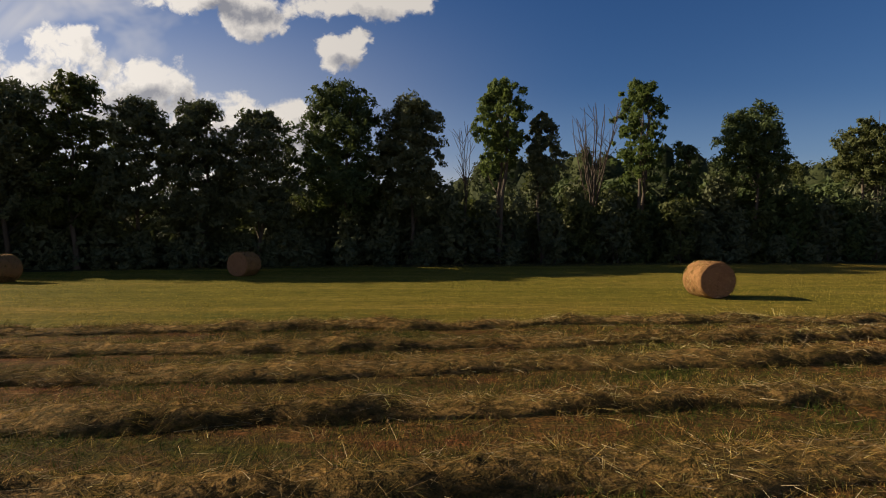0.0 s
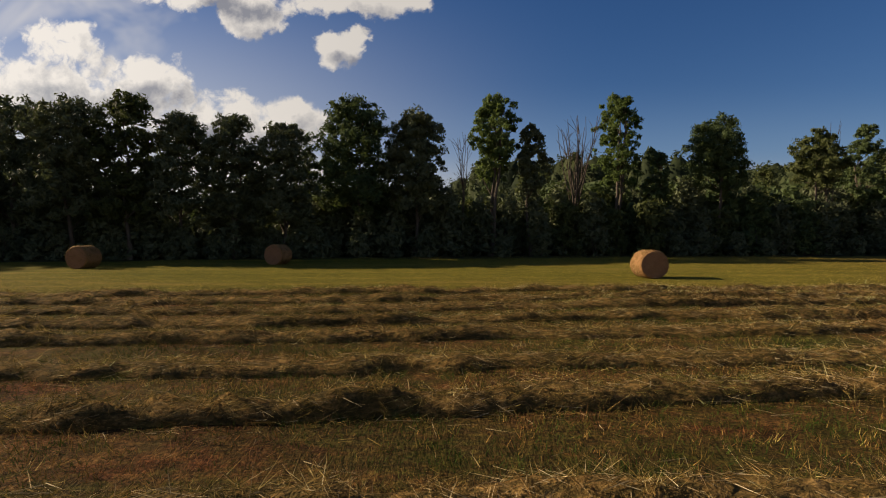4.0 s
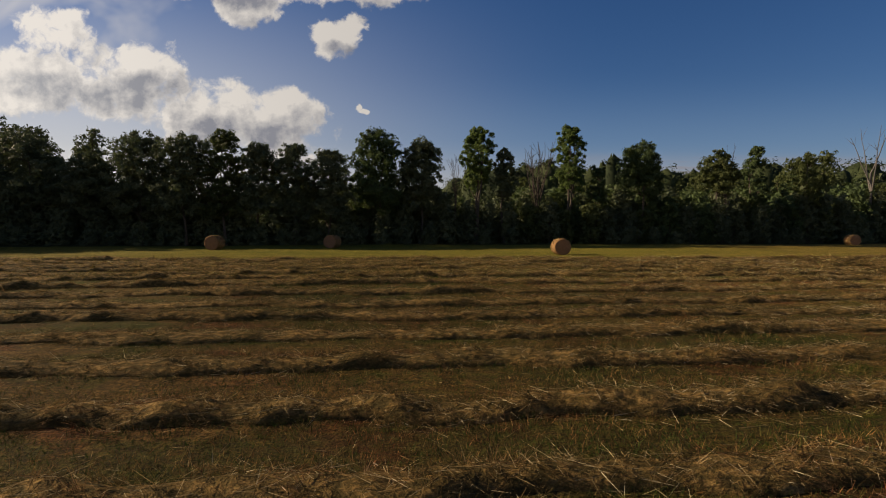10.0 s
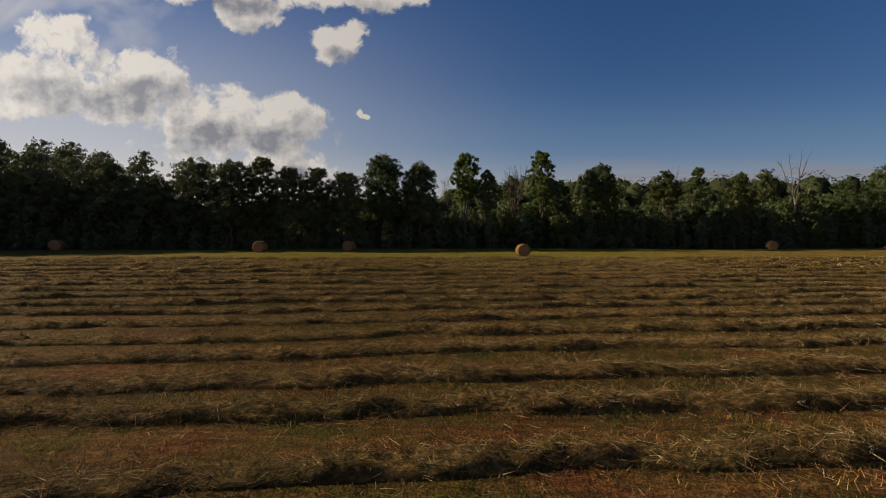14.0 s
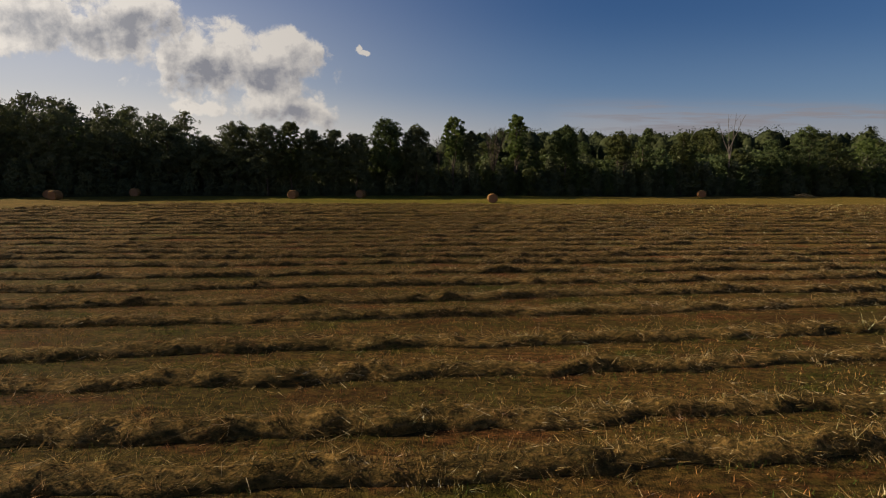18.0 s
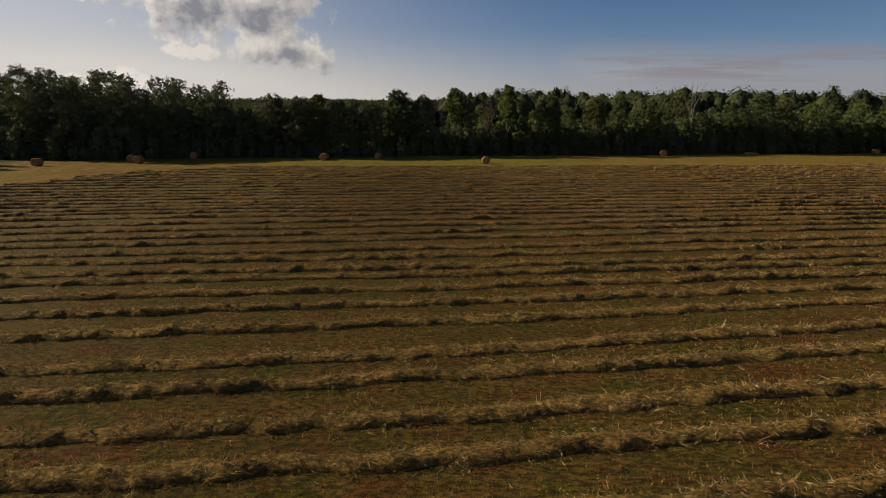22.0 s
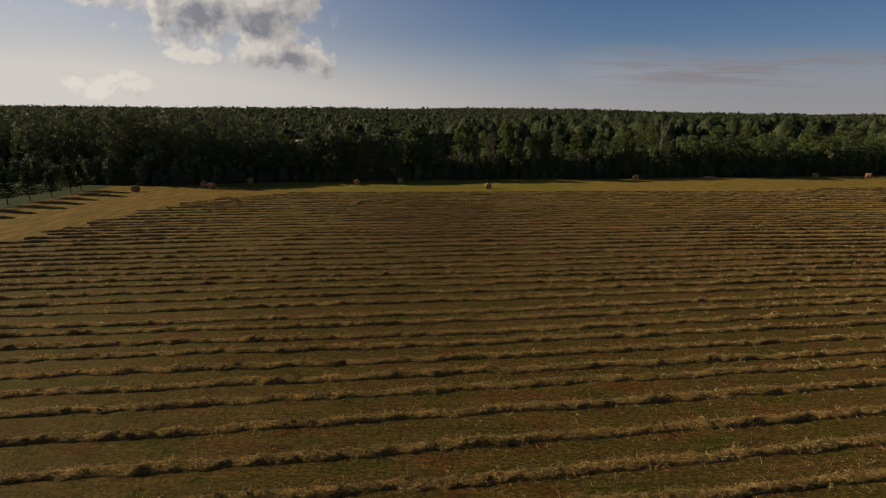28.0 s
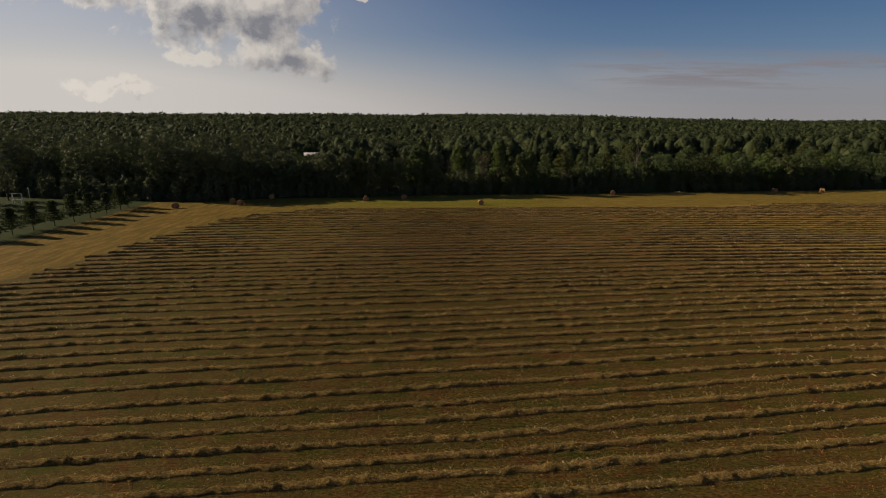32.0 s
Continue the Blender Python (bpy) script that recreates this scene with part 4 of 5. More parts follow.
def build_tree(name, label, shape, height, width, bottom, leaves, leaf, mat, seed, clumps=None, spread=None, girth=None, stems=1, category="tree", group=""):
    root = tagged(new(name, None), label, category, group)
    pts, c, outward = crown_points(shape, height, width, bottom, clumps or max(14, leaves // 55), leaves, spread or 0.04 * width + 0.18, seed)
    v, f = tree_wood(height, bottom, c, seed, girth or 0.012 * height + 0.03, stems, 6 if leaves > 2000 else 4)
    part("trunk", mesh_of("trunk", v, f, M_BARK, True), root)
    v, f = leaf_cards(pts, leaf, outward, 0.6, 3)
    part("crown", mesh_of("crown", v, f, mat), root)
    return root


def at_xy(x, y, turn=0.0, size=1.0):
    z = float(land(np.array(float(x)), np.array(float(y))))
    return Matrix.LocRotScale((x, y, z), Euler((0, 0, turn)), (size, size, size))


# trees that stand out along the wood's edge: x, y, shape, height, width, bottom, leaves, material, label
BROAD = "broad dark green tree at the field's edge"
EDGE_TREES = [
    (-29.8, 37.0, "round", 13.2, 6.6, 3.0, 4200, M_LEAF_DARK, BROAD),
    (-25.6, 37.6, "round", 13.6, 4.6, 3.0, 3400, M_LEAF_OLIVE, "tall tree with a narrow ragged crown"),
    (-22.0, 39.5, "round", 12.3, 5.6, 3.0, 3800, M_LEAF_DARK, BROAD),
    (-18.0, 40.0, "round", 12.4, 4.6, 3.0, 3200, M_LEAF_DARK, BROAD),
    (-14.0, 41.0, "round", 11.9, 5.2, 3.0, 3600, M_LEAF_DARK, BROAD),
    (-8.2, 43.9, "round", 14.9, 8.2, 4.0, 7000, M_LEAF, "broad tree with feathery light green crown"),
    (-2.6, 43.6, "round", 13.7, 7.0, 4.0, 5600, M_LEAF_DARK, BROAD),
    (4.9, 45.2, "round", 15.4, 4.7, 7.2, 3000, M_LEAF_LIGHT, "slender tree with an oval light green crown"),
    (8.5, 45.6, "round", 12.6, 3.5, 6.0, 2000, M_LEAF_DARK, "small dark round-topped tree"),
    (17.9, 48.6, "round", 16.4, 5.0, 6.6, 3000, M_LEAF_LIGHT, "slender tree with airy pale green leaves"),
    (21.6, 48.0, "slim", 10.9, 3.6, 4.0, 1300, M_LEAF, "small slender green tree"),
    (27.7, 47.8, "round", 14.0, 7.0, 6.6, 4200, M_LEAF, "round-crowned tree with open branches"),
    (39.8, 50.2, "round", 13.3, 5.6, 7.0, 2800, M_LEAF_OLIVE, "ragged olive green tree with bare twigs"),
    (46.5, 52.2, "slim", 14.2, 4.4, 4.5, 2200, M_LEAF, "narrow green tree at the wood's edge"),
    (55.0, 53.5, "round", 13.4, 5.4, 4.0, 2600, M_LEAF_OLIVE, "olive green tree at the wood's edge"),
    (84.0, 56.5, "round", 15.5, 8.4, 2.5, 4200, M_LEAF, "broad full-leaved green tree"),
    (69.0, 57.5, "round", 10.6, 7.0, 1.6, 2300, M_LEAF_OLIVE, "rounded olive green tree at the wood's edge"),
    (76.5, 57.0, "round", 12.6, 7.6, 2.0, 2500, M_LEAF, "broad full-leaved green tree"),
    (91.5, 58.0, "round", 12.2, 7.6, 2.0, 2300, M_LEAF_OLIVE, "rounded olive green tree at the wood's edge"),
    (99.0, 59.0, "round", 13.4, 7.0, 2.0, 2300, M_LEAF_LIGHT, "rounded pale green tree at the wood's edge"),
    (106.0, 61.0, "round", 11.6, 7.8, 2.0, 2300, M_LEAF, "broad full-leaved green tree"),
    (115.0, 62.5, "round", 13.2, 8.0, 2.0, 2300, M_LEAF_LIGHT, "rounded pale green tree at the wood's edge"),
    (124.0, 64.5, "round", 12.4, 7.2, 2.0, 2300, M_LEAF_OLIVE, "rounded olive green tree at the wood's edge"),
    (133.0, 66.5, "round", 14.0, 8.6, 2.0, 2300, M_LEAF, "broad full-leaved green tree"),
    (143.0, 69.0, "round", 12.8, 8.0, 2.0, 2300, M_LEAF_LIGHT, "rounded pale green tree at the wood's edge"),
    (154.0, 70.0, "round", 15.0, 9.0, 2.0, 2300, M_LEAF, "broad full-leaved green tree"),
    (-36.0, 39.0, "round", 13.8, 7.0, 3.0, 3800, M_LEAF_DARK, BROAD),
    (-42.0, 38.5, "round", 11.0, 5.4, 2.0, 3400, M_LEAF_DARK, BROAD),
    (-49.0, 38.6, "round", 13.6, 8.0, 3.0, 3800, M_LEAF_DARK, BROAD),
    (-57.0, 35.5, "round", 14.2, 8.0, 3.0, 3800, M_LEAF_DARK, BROAD),
    (-65.0, 31.5, "round", 14.9, 8.0, 3.0, 3600, M_LEAF_DARK, BROAD),
    (-74.0, 30.5, "round", 16.4, 8.4, 3.0, 3600, M_LEAF_DARK, BROAD),
    (-83.0, 30.5, "fan", 18.6, 9.0, 3.5, 4400, M_LEAF_DARK, "tall spreading tree with gaps in its crown"),
]
for i, (tx, ty, shape, tall, wide, low, leaves, mat, label) in enumerate(EDGE_TREES):
    if tx < -12:
        low, wide, leaves = 2.6, wide * 1.36, int(leaves * 1.4)
    elif shape == "round":
        wide, leaves = wide * 1.1, int(leaves * 1.1)
    tree = build_tree("tree", label, shape, tall, wide, low, int(leaves * 3.2), 0.275, mat, 100 + i, clumps=leaves // 13, stems=3 if mat is M_LEAF_LIGHT and tall > 15 else 1)
    tree.matrix_basis = at_xy(tx, ty)


def build_bare_tree(name, label, height, spread, mat, seed, forks, girth):
    """A leafless tree: a trunk, main limbs and thin twigs, each limb a part."""
    root = tagged(new(name, None), label, "dead tree")
    r = random.Random(seed)
    fork_z = height * (0.58 if forks < 5 else 0.42)
    spine = [((0.10 * math.sin(q * 0.8 + seed), 0.08 * math.cos(q + seed), fork_z * q / 6 - (0.15 if q == 0 else 0)), girth * (1 - 0.05 * q)) for q in range(7)]
    v, f = tubes([spine], 8)
    part("trunk", mesh_of("trunk", v, f, mat, True), root)
    for k in range(forks):
        a = 2 * math.pi * k / forks + r.uniform(-0.4, 0.4)
        start = Vector(spine[r.choice((3, 4, 5, 6))][0]) if k else Vector(spine[6][0])
        reach = spread / 2 * r.uniform(0.45, 1.0)
        end = Vector((reach * math.cos(a), reach * math.sin(a), height * r.uniform(0.86, 1.0)))
        pts = []
        for q in range(7):
            t = q / 6
            p = start.lerp(end, t) + Vector((0, 0, -0.5 * math.sin(t * math.pi) * (1 - t))) + Vector((r.uniform(-1, 1), r.uniform(-1, 1), 0)) * 0.14 * t
            pts.append((tuple(p), girth * 0.55 * (1 - 0.9 * t) + 0.012))
        paths = [pts]
        for j in range(4 if forks < 5 else 7):
            i = r.randint(2, 5)
            p = Vector(pts[i][0])
            d = Vector((r.uniform(-1, 1), r.uniform(-1, 1), r.uniform(0.7, 1.8))).normalized() * r.uniform(0.8, 2.2)
            paths.append([(tuple(p), pts[i][1] * 0.6), (tuple(p + d * 0.55 + Vector((0, 0, 0.06))), 0.02), (tuple(p + d), 0.008)])
        v, f = tubes(paths, 5)
        part("limb", mesh_of("limb", v, f, mat, True), root)
    return root


build_bare_tree("dead_tree", "tall dead tree with bleached bare limbs", 18.2, 7.0, M_DEAD, 5, 4, 0.2).matrix_basis = at_xy(65.8, 54.8)
build_bare_tree("dead_tree", "leafless grey tree with many upright twigs", 14.0, 5.0, M_TWIG, 8, 13, 0.13).matrix_basis = at_xy(13.2, 46.8, 0.6)
build_bare_tree("dead_tree", "thin leafless sapling among green trees", 11.8, 1.6, M_TWIG, 9, 5, 0.07).matrix_basis = at_xy(1.9, 45.0)
build_bare_tree("dead_tree", "leafless twigs standing above an olive tree", 14.6, 2.6, M_TWIG, 12, 6, 0.08).matrix_basis = at_xy(41.2, 50.6)


# hedge of shrubs and young trees along the edge
SHRUB = "dense dark shrub at the edge of the wood"
shrub_kinds = []
for i, (tall, wide, mat) in enumerate([(6.0, 5.0, M_LEAF_DARK), (7.6, 5.6, M_LEAF_DARK), (6.8, 4.6, M_LEAF), (4.8, 4.6, M_LEAF_DARK), (8.0, 5.2, M_LEAF), (3.2, 3.4, M_LEAF_DARK), (7.0, 5.0, M_LEAF_OLIVE)]):
    shrub_kinds.append((build_tree("shrub", SHRUB, "bush", tall, wide, 0.2, int(190 * tall), 0.46, mat, 300 + i, clumps=int(26 * tall), spread=0.5, girth=0.07, stems=2, category="shrub", group="shrubs along the wood's edge"), tall))
placed = set()


def put_kind(kinds, i, m):
    ob = kinds[i][0]
    if ob.name in placed:
        return copy_thing(ob, m)
    placed.add(ob.name)
    ob.matrix_basis = m
    return ob


r = random.Random(21)
under = []


def shrub_at(x, y, turn, size):
    return Matrix.Translation((0, 0, -0.6 * size)) @ at_xy(x, y, turn, size)


def put_under(i, m):
    """Growth behind the front shrubs, to be joined."""
    me = [c for c in shrub_kinds[i][0].children if c.name.startswith("crown")][0].data
    co = np.empty(len(me.vertices) * 3, np.float32)
    me.vertices.foreach_get("co", co)
    co = co[:len(co) // 9 * 6 // 9 * 9]
    m = np.array(m)
    under.append(co.reshape(-1, 3) @ m[:3, :3].T + m[:3, 3])


x = -152.0
while x < 170:
    e = float(wood_edge(x))
    back = x > 3
    yard = -72 < x < 0
    i = r.choice((0, 1, 3, 5, 0, 1)) if x < 3 else r.choice((0, 1, 0, 4, 6, 1, 1))
    put_kind(shrub_kinds, i, shrub_at(x, e + r.uniform(-0.6, 1.2), r.uniform(0, 6.28), r.uniform(0.85, 1.08)))
    if x < -10 and r.random() < 0.8:
        put_under(r.choice((1, 2, 4, 6)) if back else r.choice((0, 3, 3) if x > -34 else (0, 1, 1)), shrub_at(x + r.uniform(-1, 1), e + r.uniform(3.0, 5.0), r.uniform(0, 6.28), r.uniform(0.9, 1.12)))
    if r.random() < (0.9 if yard else 0.5):
        put_kind(shrub_kinds, r.choice((3, 3, 5)), shrub_at(x + r.uniform(-1, 1), e - r.uniform(0.8, 1.6), r.uniform(0, 6.28), r.uniform(0.6, 0.95)))
    if x < 2:
        put_under(3, shrub_at(x + r.uniform(-1, 1), e + r.uniform(1.6, 2.6), r.uniform(0, 6.28), r.uniform(0.75, 1.0)))
    if -56 < x < -34:
        put_under(r.choice((1, 4)), shrub_at(x + r.uniform(-1, 1), e + r.uniform(2.5, 5.0), r.uniform(0, 6.28), r.uniform(1.1, 1.28)))
    x += r.uniform(2.2, 3.3)
for row in range(4):
    x = -12.0 - row
    while x < 150:
        size = r.uniform(0.92, 1.12) * (1.15 + 0.12 * row if x > 62 else 1.16 if x > 12 else 1.0)
        put_kind(shrub_kinds, r.choice((1, 4, 2, 6, 1)), shrub_at(x, float(wood_edge(x)) + 2.2 + 2.6 * row + r.uniform(-0.8, 0.8), r.uniform(0, 6.28), size))
        x += r.uniform(2.8, 4.2)
x = -62.0
while x < 34:
    put_under(r.choice((3, 5)), shrub_at(x, float(wood_edge(x)) + r.uniform(5.5, 8.0), r.uniform(0, 6.28), r.uniform(0.7, 0.95)))
    x += r.uniform(1.6, 2.4)
under = np.concatenate(under)
tagged(new("undergrowth", mesh_of("undergrowth", under, np.arange(len(under)).reshape(-1, 3), M_LEAF_DARK)), "thick green undergrowth between the shrubs and the trees", "undergrowth", kind="stuff")

# the wood behind the edge
wood_kinds = []
for i, (shape, tall, wide, mat) in enumerate([("round", 15.0, 6.8, M_LEAF), ("round", 16.5, 7.4, M_LEAF_DARK), ("round", 15.5, 6.2, M_LEAF_OLIVE), ("round", 13.5, 7.6, M_LEAF), ("round", 16.6, 6.4, M_LEAF), ("round", 15.6, 8.0, M_LEAF_OLIVE), ("round", 14.6, 7.4, M_LEAF_DARK)]):
    wood_kinds.append((build_tree("tree", "woodland tree in full green leaf", shape, tall, wide, 2.6, 2250, 0.45, mat, 400 + i, clumps=260, spread=0.50, category="tree", group="trees of the wood"), tall))
for row in range(5):
    x = -165.0 - 6 * row
    while x < 185 + 8 * row:
        y = float(wood_edge(x)) + 8.0 + 6.0 * row + r.uniform(-2.0, 2.0)
        skip = (row < 2 and -12 < x < 34) or (row < 1 and x > -33) or (-52 if row else -45) < x < 0
        if not skip:
            i = r.choice((1, 6, 1, 6, 3)) if x < -8 else r.choice((0, 2, 3, 4, 5, 4))
            size = r.uniform(0.95, 1.09) if x < -68 else r.uniform(0.92, 1.06) if x < -55 else r.uniform(0.80, 1.0) if x < -8 else r.uniform(0.82, 1.02)
            if -12 < x < 60:
                size *= 0.77
            put_kind(wood_kinds, i, at_xy(x, y, r.uniform(0, 6.28), size))
        x += r.uniform(4.2, 6.2) if x < -45 else r.uniform(5.6, 8.0)

x = -50.0
while x < -2:
    put_kind(wood_kinds, r.choice((1, 6, 3)), at_xy(x, float(wood_edge(x)) + r.uniform(6.5, 9.0), r.uniform(0, 6.28), r.uniform(0.58, 0.68)))
    x += r.uniform(4.6, 6.0)

# tall trees on the far side of the lawn, whose shade lies over it
for k in range(7):
    put_kind(wood_kinds, (1, 6, 3)[k % 3], at_xy(-122.5 - 2.0 * (k % 2) - 0.25 * k, -14.0 + 6.5 * k, k * 1.7, 0.76 + 0.05 * (k % 3)))


def domes(x, y, z0, tall, wide, around, rings, seed):
    """Rounded lumpy crowns, one for each x, y, as one set of arrays."""
    t = np.linspace(0.0, 0.97, rings)[None, :, None]
    a = np.linspace(0, 2 * np.pi, around, endpoint=False)[None, None, :]
    bulge = 0.75 + 0.5 * hashed(np.arange(len(x), dtype=float)[:, None, None] + a * 1.7, t * 9.1 + a, seed)
    rad = wide[:, None, None] / 2 * np.cos(t * np.pi / 2) ** 0.6 * bulge + 0.05
    up = np.sin(t * np.pi / 2) * (0.92 + 0.16 * hashed(np.arange(len(x), dtype=float)[:, None, None], t + a, seed + 1))
    v = np.stack([x[:, None, None] + rad * np.cos(a), y[:, None, None] + rad * np.sin(a), z0[:, None, None] + tall[:, None, None] * (0.3 + 0.7 * up)], 3)
    i, j = np.meshgrid(np.arange(rings - 1), np.arange(around), indexing="ij")
    q = np.stack([i * around + j, i * around + (j + 1) % around, (i + 1) * around + (j + 1) % around, (i + 1) * around + j], 2).reshape(-1, 4)
    f = (np.arange(len(x)) * rings * around)[:, None, None] + q[None]
    return v.reshape(-1, 3), f.reshape(-1, 4)


def build_far_wood():
    """Crowns beyond the nearer trees, joined, out to the rise on the horizon."""
    rr = np.random.default_rng(55)
    xs, ys, y = [], [], 84.0
    while y < 1150:
        step = 6.8 + (y - 84) * 0.013
        x = np.arange(-0.92 * y - 110, 0.92 * y + 130, step)
        xs.append(x + rr.uniform(-0.8, 0.8, len(x)) * step)
        ys.append(y + rr.uniform(-0.8, 0.8, len(x)) * step + np.interp(x, [-200, -90, -50, 0, 200], [-16, -16, -6, 0, 25]))
        y += step
    x, y = np.concatenate(xs), np.concatenate(ys)
    keep = ~(((x > -206) & (x < -174) & (y > 150) & (y < 190)) | ((x > -78) & (x < 4) & (y < 104)) | ((x > -90) & (x < -50) & (y > 154) & (y < 182)))
    x, y = x[keep], y[keep]
    n = len(x)
    grow = 1 + 0.0014 * (y - 84)
    slim = rr.random(n) < 0.35
    tall = rr.normal(14.0, 1.3, n) * (0.88 + 0.24 * value_noise(x / 34, y / 34, 72)) - 2.5 * ((x > -78) & (x < 4) & (y < 125))
    tall = np.clip(tall + 2.0 * (x > -10) * rise(90, 130, y), 7, 19) + 1.0 * slim
    tall = np.where((x > -190) & (x < -130) & (y > 90) & (y < 190), np.minimum(tall, 8.5), tall)
    tall = np.where((x > -90) & (x < -50) & (y < 182), np.minimum(tall, 7.0), tall)
    wide = np.clip(rr.lognormal(2.40, 0.30, n), 6.0, 18) * grow * np.where(slim, 0.75, 1.0)
    tall = np.clip(tall + (2.4 + 1.5 * rise(60, 85, x)) * rise(-12, 12, x) * rise(230, 180, y), 5, 22.5)
    sets, total = [], 0
    for who, cards, heap, leaf in ((y < 150, 500, 26, 0.62), ((y >= 150) & (y < 260), 120, 12, 1.12), (y >= 260, 30, 7, 1.6)):
        x1, y1, tall1, wide1 = x[who], y[who], tall[who], wide[who]
        m, base = len(x1), land(x1, y1)
        v, f = domes(x1, y1, base, tall1 * (0.85 if cards > 400 else 0.78), wide1 * (0.62 if cards > 400 else 0.57), 7, 5, 73)
        # leaves in rounded heaps all over each crown
        h, turn = rr.random((m, heap)), rr.uniform(0, 2 * np.pi, (m, heap))
        reach = wide1[:, None] / 2 * np.sqrt(np.clip(1 - (2 * h - 0.75) ** 2 / 1.60, 0.04, 1)) * np.sqrt(rr.uniform(0.25, 0.8, (m, heap)))
        spot = np.stack([x1[:, None] + reach * np.cos(turn), y1[:, None] + reach * np.sin(turn), base[:, None] + tall1[:, None] * (0.30 + 0.58 * h)], 2)
        way = rr.normal(size=(m, cards, 3)) + np.array([0, 0, 0.3])
        way *= ((0.35 + 0.65 * rr.random((m, cards))) * (0.12 * wide1[:, None] + 0.30) / np.linalg.norm(way, axis=2))[:, :, None]
        near = spot[np.arange(m)[:, None], rr.integers(0, heap, (m, cards))]
        p = (near + way * np.array([1, 1, 0.85])).reshape(-1, 3)
        out = way.reshape(-1, 3) + 0.25 * (p - np.stack([np.repeat(x1, cards), np.repeat(y1, cards), np.repeat(tall1 * 0.5 + base, cards)], 1))
        v2, f2 = leaf_cards(p, np.repeat(leaf + 0.0026 * np.maximum(y1 - 260, 0), cards), out, 0.30, 3)
        sets.append((np.concatenate([v, v2]), np.concatenate([f[:, [0, 1, 2]], f[:, [0, 2, 3]], f2 + len(v)]) + total))
        total += len(v) + len(v2)
    v, f = np.concatenate([q[0] for q in sets]), np.concatenate([q[1] for q in sets])
    tagged(new("far_wood", mesh_of("far_wood", v, f, M_LEAF_FAR)), "unbroken green woodland stretching away behind the field", "woods", kind="stuff")


def far_leaf_material():
    mat, n, bsdf, out = material("leaves_far")
    one = n.put("ShaderNodeNewGeometry").outputs["Random Per Island"]
    tree = n.noise(stretched(n, 0.11, 0.075, 0.0), 1.0, 3.0, 0.6)
    leafy = n.noise(place(n), 0.9, 4.0, 0.65)
    tone = n.math("ADD", n.math("MULTIPLY", one, 0.2), n.step(tree, 0.3, 0.7, 0.0, 0.75))
    col = n.mix(tone, (0.026, 0.038, 0.018), (0.080, 0.098, 0.038))
    col = n.mix(n.step(leafy, 0.36, 0.62), n.mix(0.25, col, (0.012, 0.018, 0.008)), col)
    n.link(col, bsdf.inputs["Base Color"])
    bsdf.inputs["Roughness"].default_value, bsdf.inputs["Specular IOR Level"].default_value = 0.8, 0.1
    thin, mix = n.put("ShaderNodeBsdfTranslucent"), n.put("ShaderNodeMixShader")
    n.link(col, thin.inputs[0])
    mix.inputs[0].default_value = 0.35
    n.link(bsdf.outputs[0], mix.inputs[1]), n.link(thin.outputs[0], mix.inputs[2]), n.link(mix.outputs[0], out.inputs[0])
    return mat


M_LEAF_FAR = far_leaf_material()
build_far_wood()


def build_canopy():
    xs = np.arange(-1500, 1560, 14.0)
    ys = np.r_[np.arange(360, 1300, 11.0), np.arange(1300, 2600, 40.0)]
    x, y = np.meshgrid(xs, ys, indexing="ij")
    lumps = 5.0 * np.abs(value_noise(x / 9.0, y / 9.0, 61) - 0.35) + 2.6 * value_noise(x / 26, y / 26, 62) + 2.0 * value_noise(x / 5, y / 7, 63)
    z = land(x, y) + 2.0 + 0.5 * lumps
    me = mesh_of("far_canopy", np.stack([x, y, z], 2).reshape(-1, 3), grid_faces(len(xs), len(ys)), M_CANOPY)
    tagged(new("far_canopy", me), "distant tree tops of a wooded rise on the horizon", "woods", kind="stuff")


build_canopy()


# ---------------------------------------------------------------- row of young pines and the lawn on the left
def build_pine():
    root = tagged(new("pine_tree", None), "young dark pine with a short bare trunk", "pine", "row of young pines")
    v, f = tubes([[((0, 0, -0.1), 0.11), ((0.03, 0, 2.5), 0.075), ((0, 0.02, 5.6), 0.02)]], 8)
    part("trunk", mesh_of("trunk", v, f, M_BARK, True), root)
    rr = random.Random(77)
    for tier in range(9):
        z = 1.35 + tier * 0.50
        reach = 2.8 * (1 - tier / 9.3) ** 0.85 * rr.uniform(0.72, 1.15)
        paths, leaves = [], []
        for k in range(9):
            a = 2 * math.pi * (k / 9 + tier * 0.13) + rr.uniform(-0.2, 0.2)
            l = reach * rr.uniform(0.6, 1.15)
            end = Vector((l * math.cos(a), l * math.sin(a), z + 0.10 * l))
            paths.append([((0, 0, z), 0.025), (tuple(end * 0.5 + Vector((0, 0, z * 0.5 - 0.05))), 0.018), (tuple(end), 0.006)])
            for q in range(26):
                t = rr.uniform(0.15, 1.05)
                leaves.append((l * t * math.cos(a) + rr.gauss(0, 0.16), l * t * math.sin(a) + rr.gauss(0, 0.16), z + 0.10 * l * t + rr.gauss(0, 0.08)))
        v, f = tubes(paths, 4)
        bough = part("bough", mesh_of("bough", v, f, M_BARK, True), root)
        v, f = leaf_cards(np.array(leaves), 0.30)
        part("needles", mesh_of("needles", v, f, M_NEEDLE), bough)
    return root


pine = build_pine()
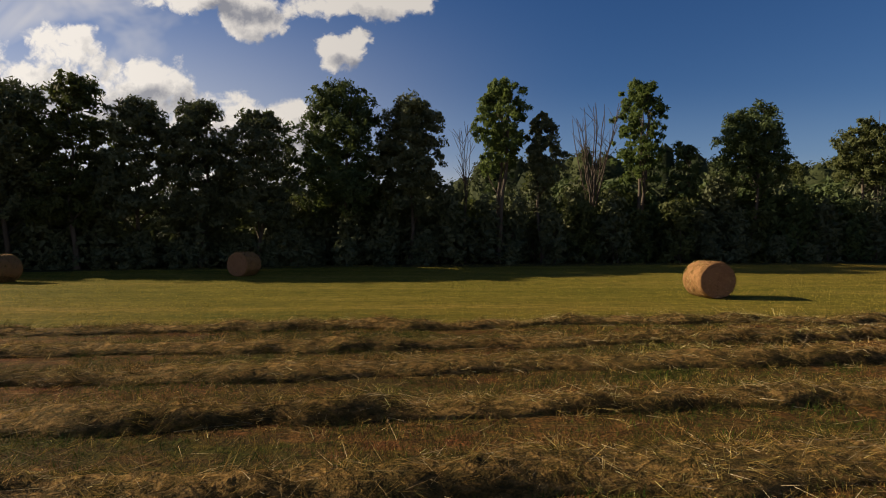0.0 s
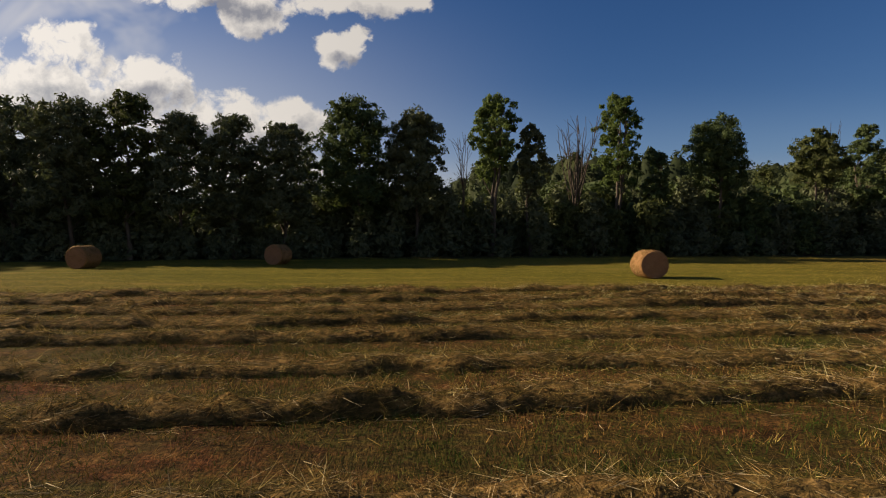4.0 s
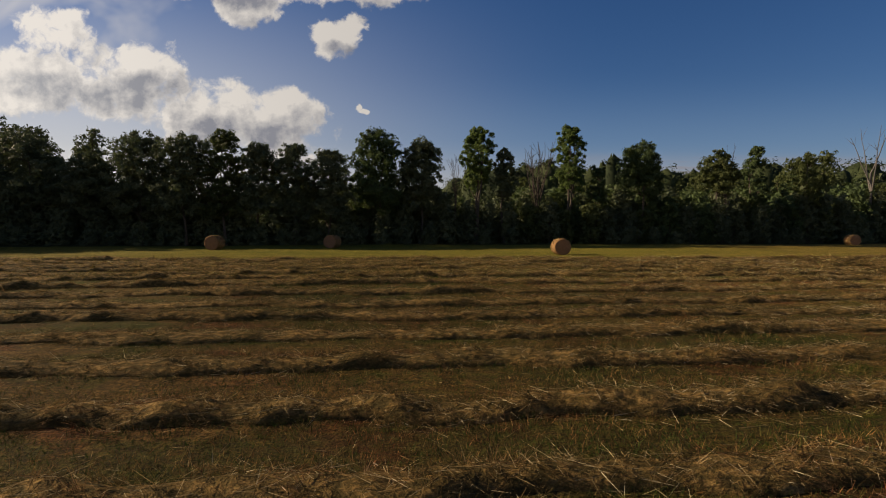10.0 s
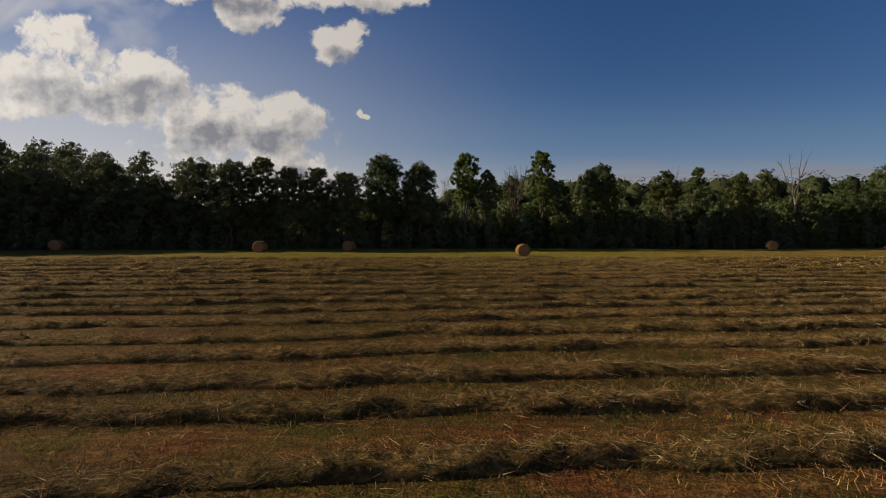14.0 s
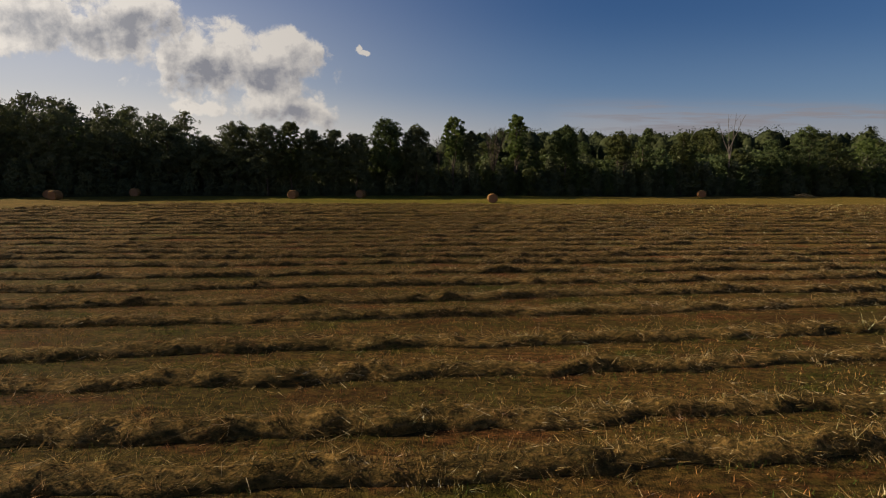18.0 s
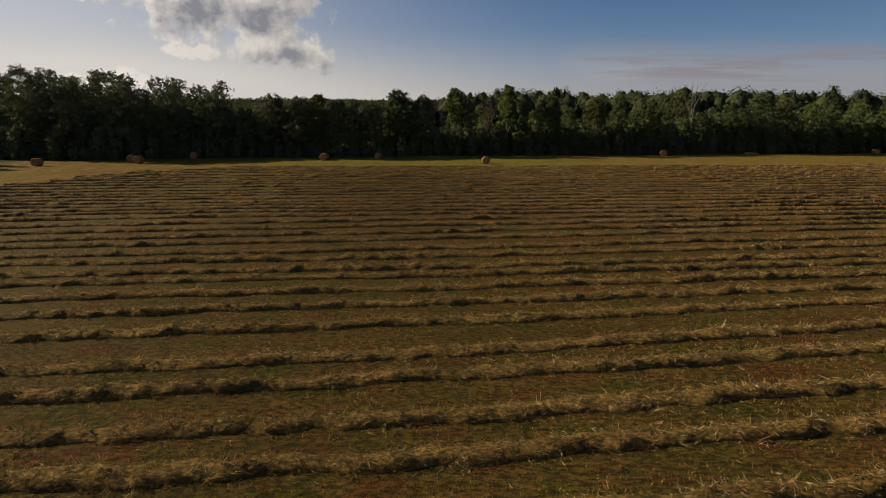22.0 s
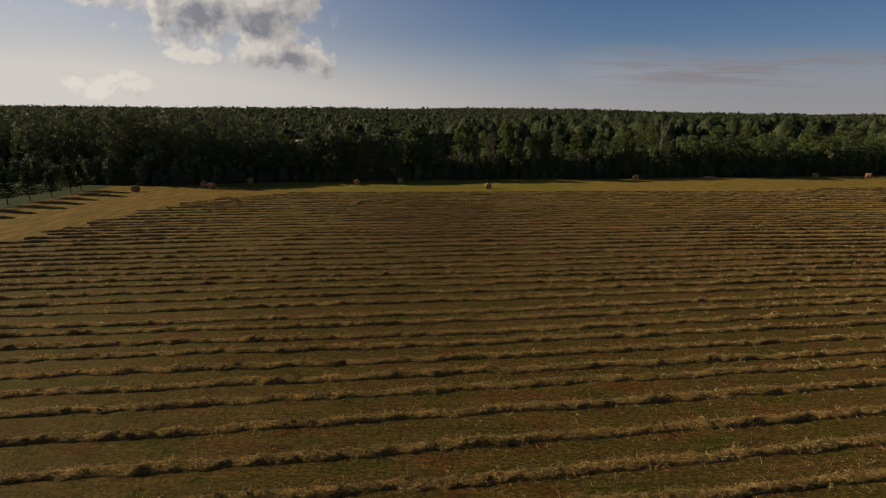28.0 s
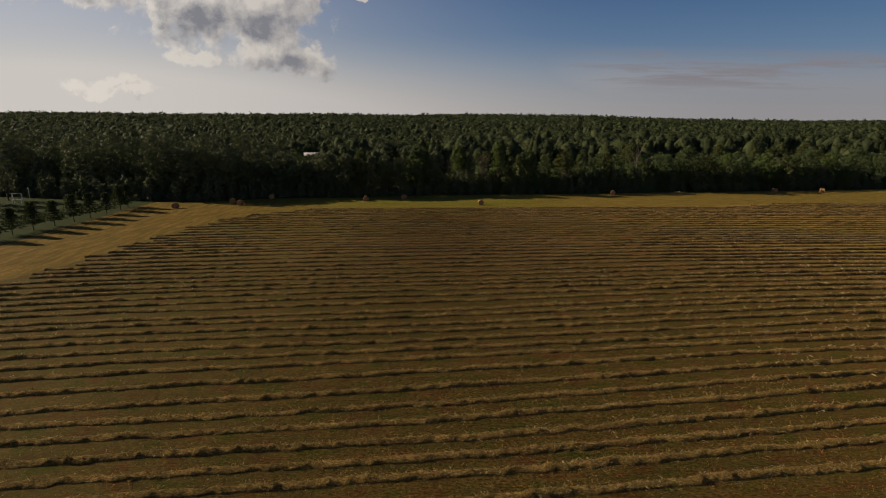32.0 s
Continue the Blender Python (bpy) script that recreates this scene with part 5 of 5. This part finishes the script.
for i, (px, py, s) in enumerate([(-86.4, -26.0, 1.0), (-86.6, -20.6, 0.98), (-86.0, -15.8, 1.08), (-84.6, -11.6, 1.0), (-84.0, -6.4, 1.12), (-83.6, -1.4, 1.05), (-82.8, 3.6, 0.95), (-83.0, 9.6, 1.15), (-84.0, 14.5, 1.1)]):
    m = at_xy(px, py, i * 1.3, s)
    if i == 0:
        pine.matrix_basis = m
    else:
        copy_thing(pine, m)


def box_arrays(boxes):
    verts, faces = [], []
    for (x0, y0, z0), (x1, y1, z1) in boxes:
        a = len(verts)
        verts += [(x, y, z) for z in (z0, z1) for x, y in ((x0, y0), (x1, y0), (x1, y1), (x0, y1))]
        faces += [(a, a + 3, a + 2, a + 1), (a + 4, a + 5, a + 6, a + 7)] + [(a + q, a + (q + 1) % 4, a + 4 + (q + 1) % 4, a + 4 + q) for q in range(4)]
    return np.array(verts), np.array(faces)


def box_part(name, low, high, mat, parent, label=""):
    return part(name, mesh_of(name, *box_arrays([(low, high)]), mat), parent, label)


swing = tagged(new("wooden_frame", None), "white painted post frame on the lawn", "frame")
for fx in (0.0, 2.2):
    v, f = tubes([[((fx, -0.6, -0.05), 0.06), ((fx, 0, 2.6), 0.055)]], 8)
    part("post", mesh_of("post", v, f, M_WHITE, True), swing)
    v, f = tubes([[((fx, 0.6, -0.05), 0.06), ((fx, 0, 2.6), 0.055)]], 8)
    part("post", mesh_of("post", v, f, M_WHITE, True), swing)
for fz in (0.9, 2.55):
    v, f = tubes([[((-0.1, 0, fz), 0.05), ((2.3, 0, fz), 0.05)]], 8)
    part("rail", mesh_of("rail", v, f, M_WHITE, True), swing)
swing.matrix_basis = at_xy(-119.0, 20.5, 0.2)
pole = tagged(new("lawn_post", None), "tall white post standing on the lawn", "post")
v, f = tubes([[((0, 0, -0.05), 0.07), ((0, 0, 3.0), 0.06)]], 10)
part("shaft", mesh_of("shaft", v, f, M_WHITE, True), pole)
box_part("cap", (-0.11, -0.11, 2.98), (0.11, 0.11, 3.1), M_WHITE, pole)
pole.matrix_basis = at_xy(-121.0, 29.0)


def build_house(label, length, width, wall, roof_up, roof_mat):
    root = tagged(new("house", None), label, "house")
    box_part("wall", (-length / 2, -width / 2, -0.2), (length / 2, width / 2, wall), M_WALL, root)
    over, top = 0.5, wall + roof_up
    verts, faces = [], []
    for sign in (-1, 1):
        a = len(verts)
        for dz in (0.0, 0.14):
            verts += [(-length / 2 - over, sign * (width / 2 + over), wall - 0.25 + dz), (length / 2 + over, sign * (width / 2 + over), wall - 0.25 + dz), (length / 2 + over, 0, top + dz), (-length / 2 - over, 0, top + dz)]
        faces += [(a, a + 1, a + 2, a + 3), (a + 4, a + 5, a + 6, a + 7)] + [(a + q, a + (q + 1) % 4, a + 4 + (q + 1) % 4, a + 4 + q) for q in range(4)]
    part("roof", mesh_of("roof", np.array(verts), np.array(faces), roof_mat), root, "pale metal gable roof")
    gable = np.array([(sx * length / 2, y, z) for sx in (-1, 1) for y, z in ((-width / 2, wall), (width / 2, wall), (0, top - 0.1))])
    part("gable", mesh_of("gable", gable, np.array([(0, 1, 2), (3, 4, 5)]), M_WALL), root)
    for k in range(3):
        x = -length / 2 + length * (k + 0.5) / 3
        w = box_part("window", (x - 0.55, -width / 2 - 0.05, 1.0), (x + 0.55, -width / 2 + 0.02, 2.2), M_WHITE, root)
        box_part("pane", (x - 0.45, -width / 2 - 0.07, 1.1), (x + 0.45, -width / 2 - 0.04, 2.1), M_PANE, w)
    return root


build_house("small brown house with a light metal roof among trees", 9.5, 8.0, 3.0, 2.8, M_ROOF).matrix_basis = at_xy(-70.5, 168, 0.25)
build_house("pale distant house half hidden by trees", 12.0, 8.0, 6.0, 3.2, M_ROOF).matrix_basis = at_xy(-190, 178, -0.3)
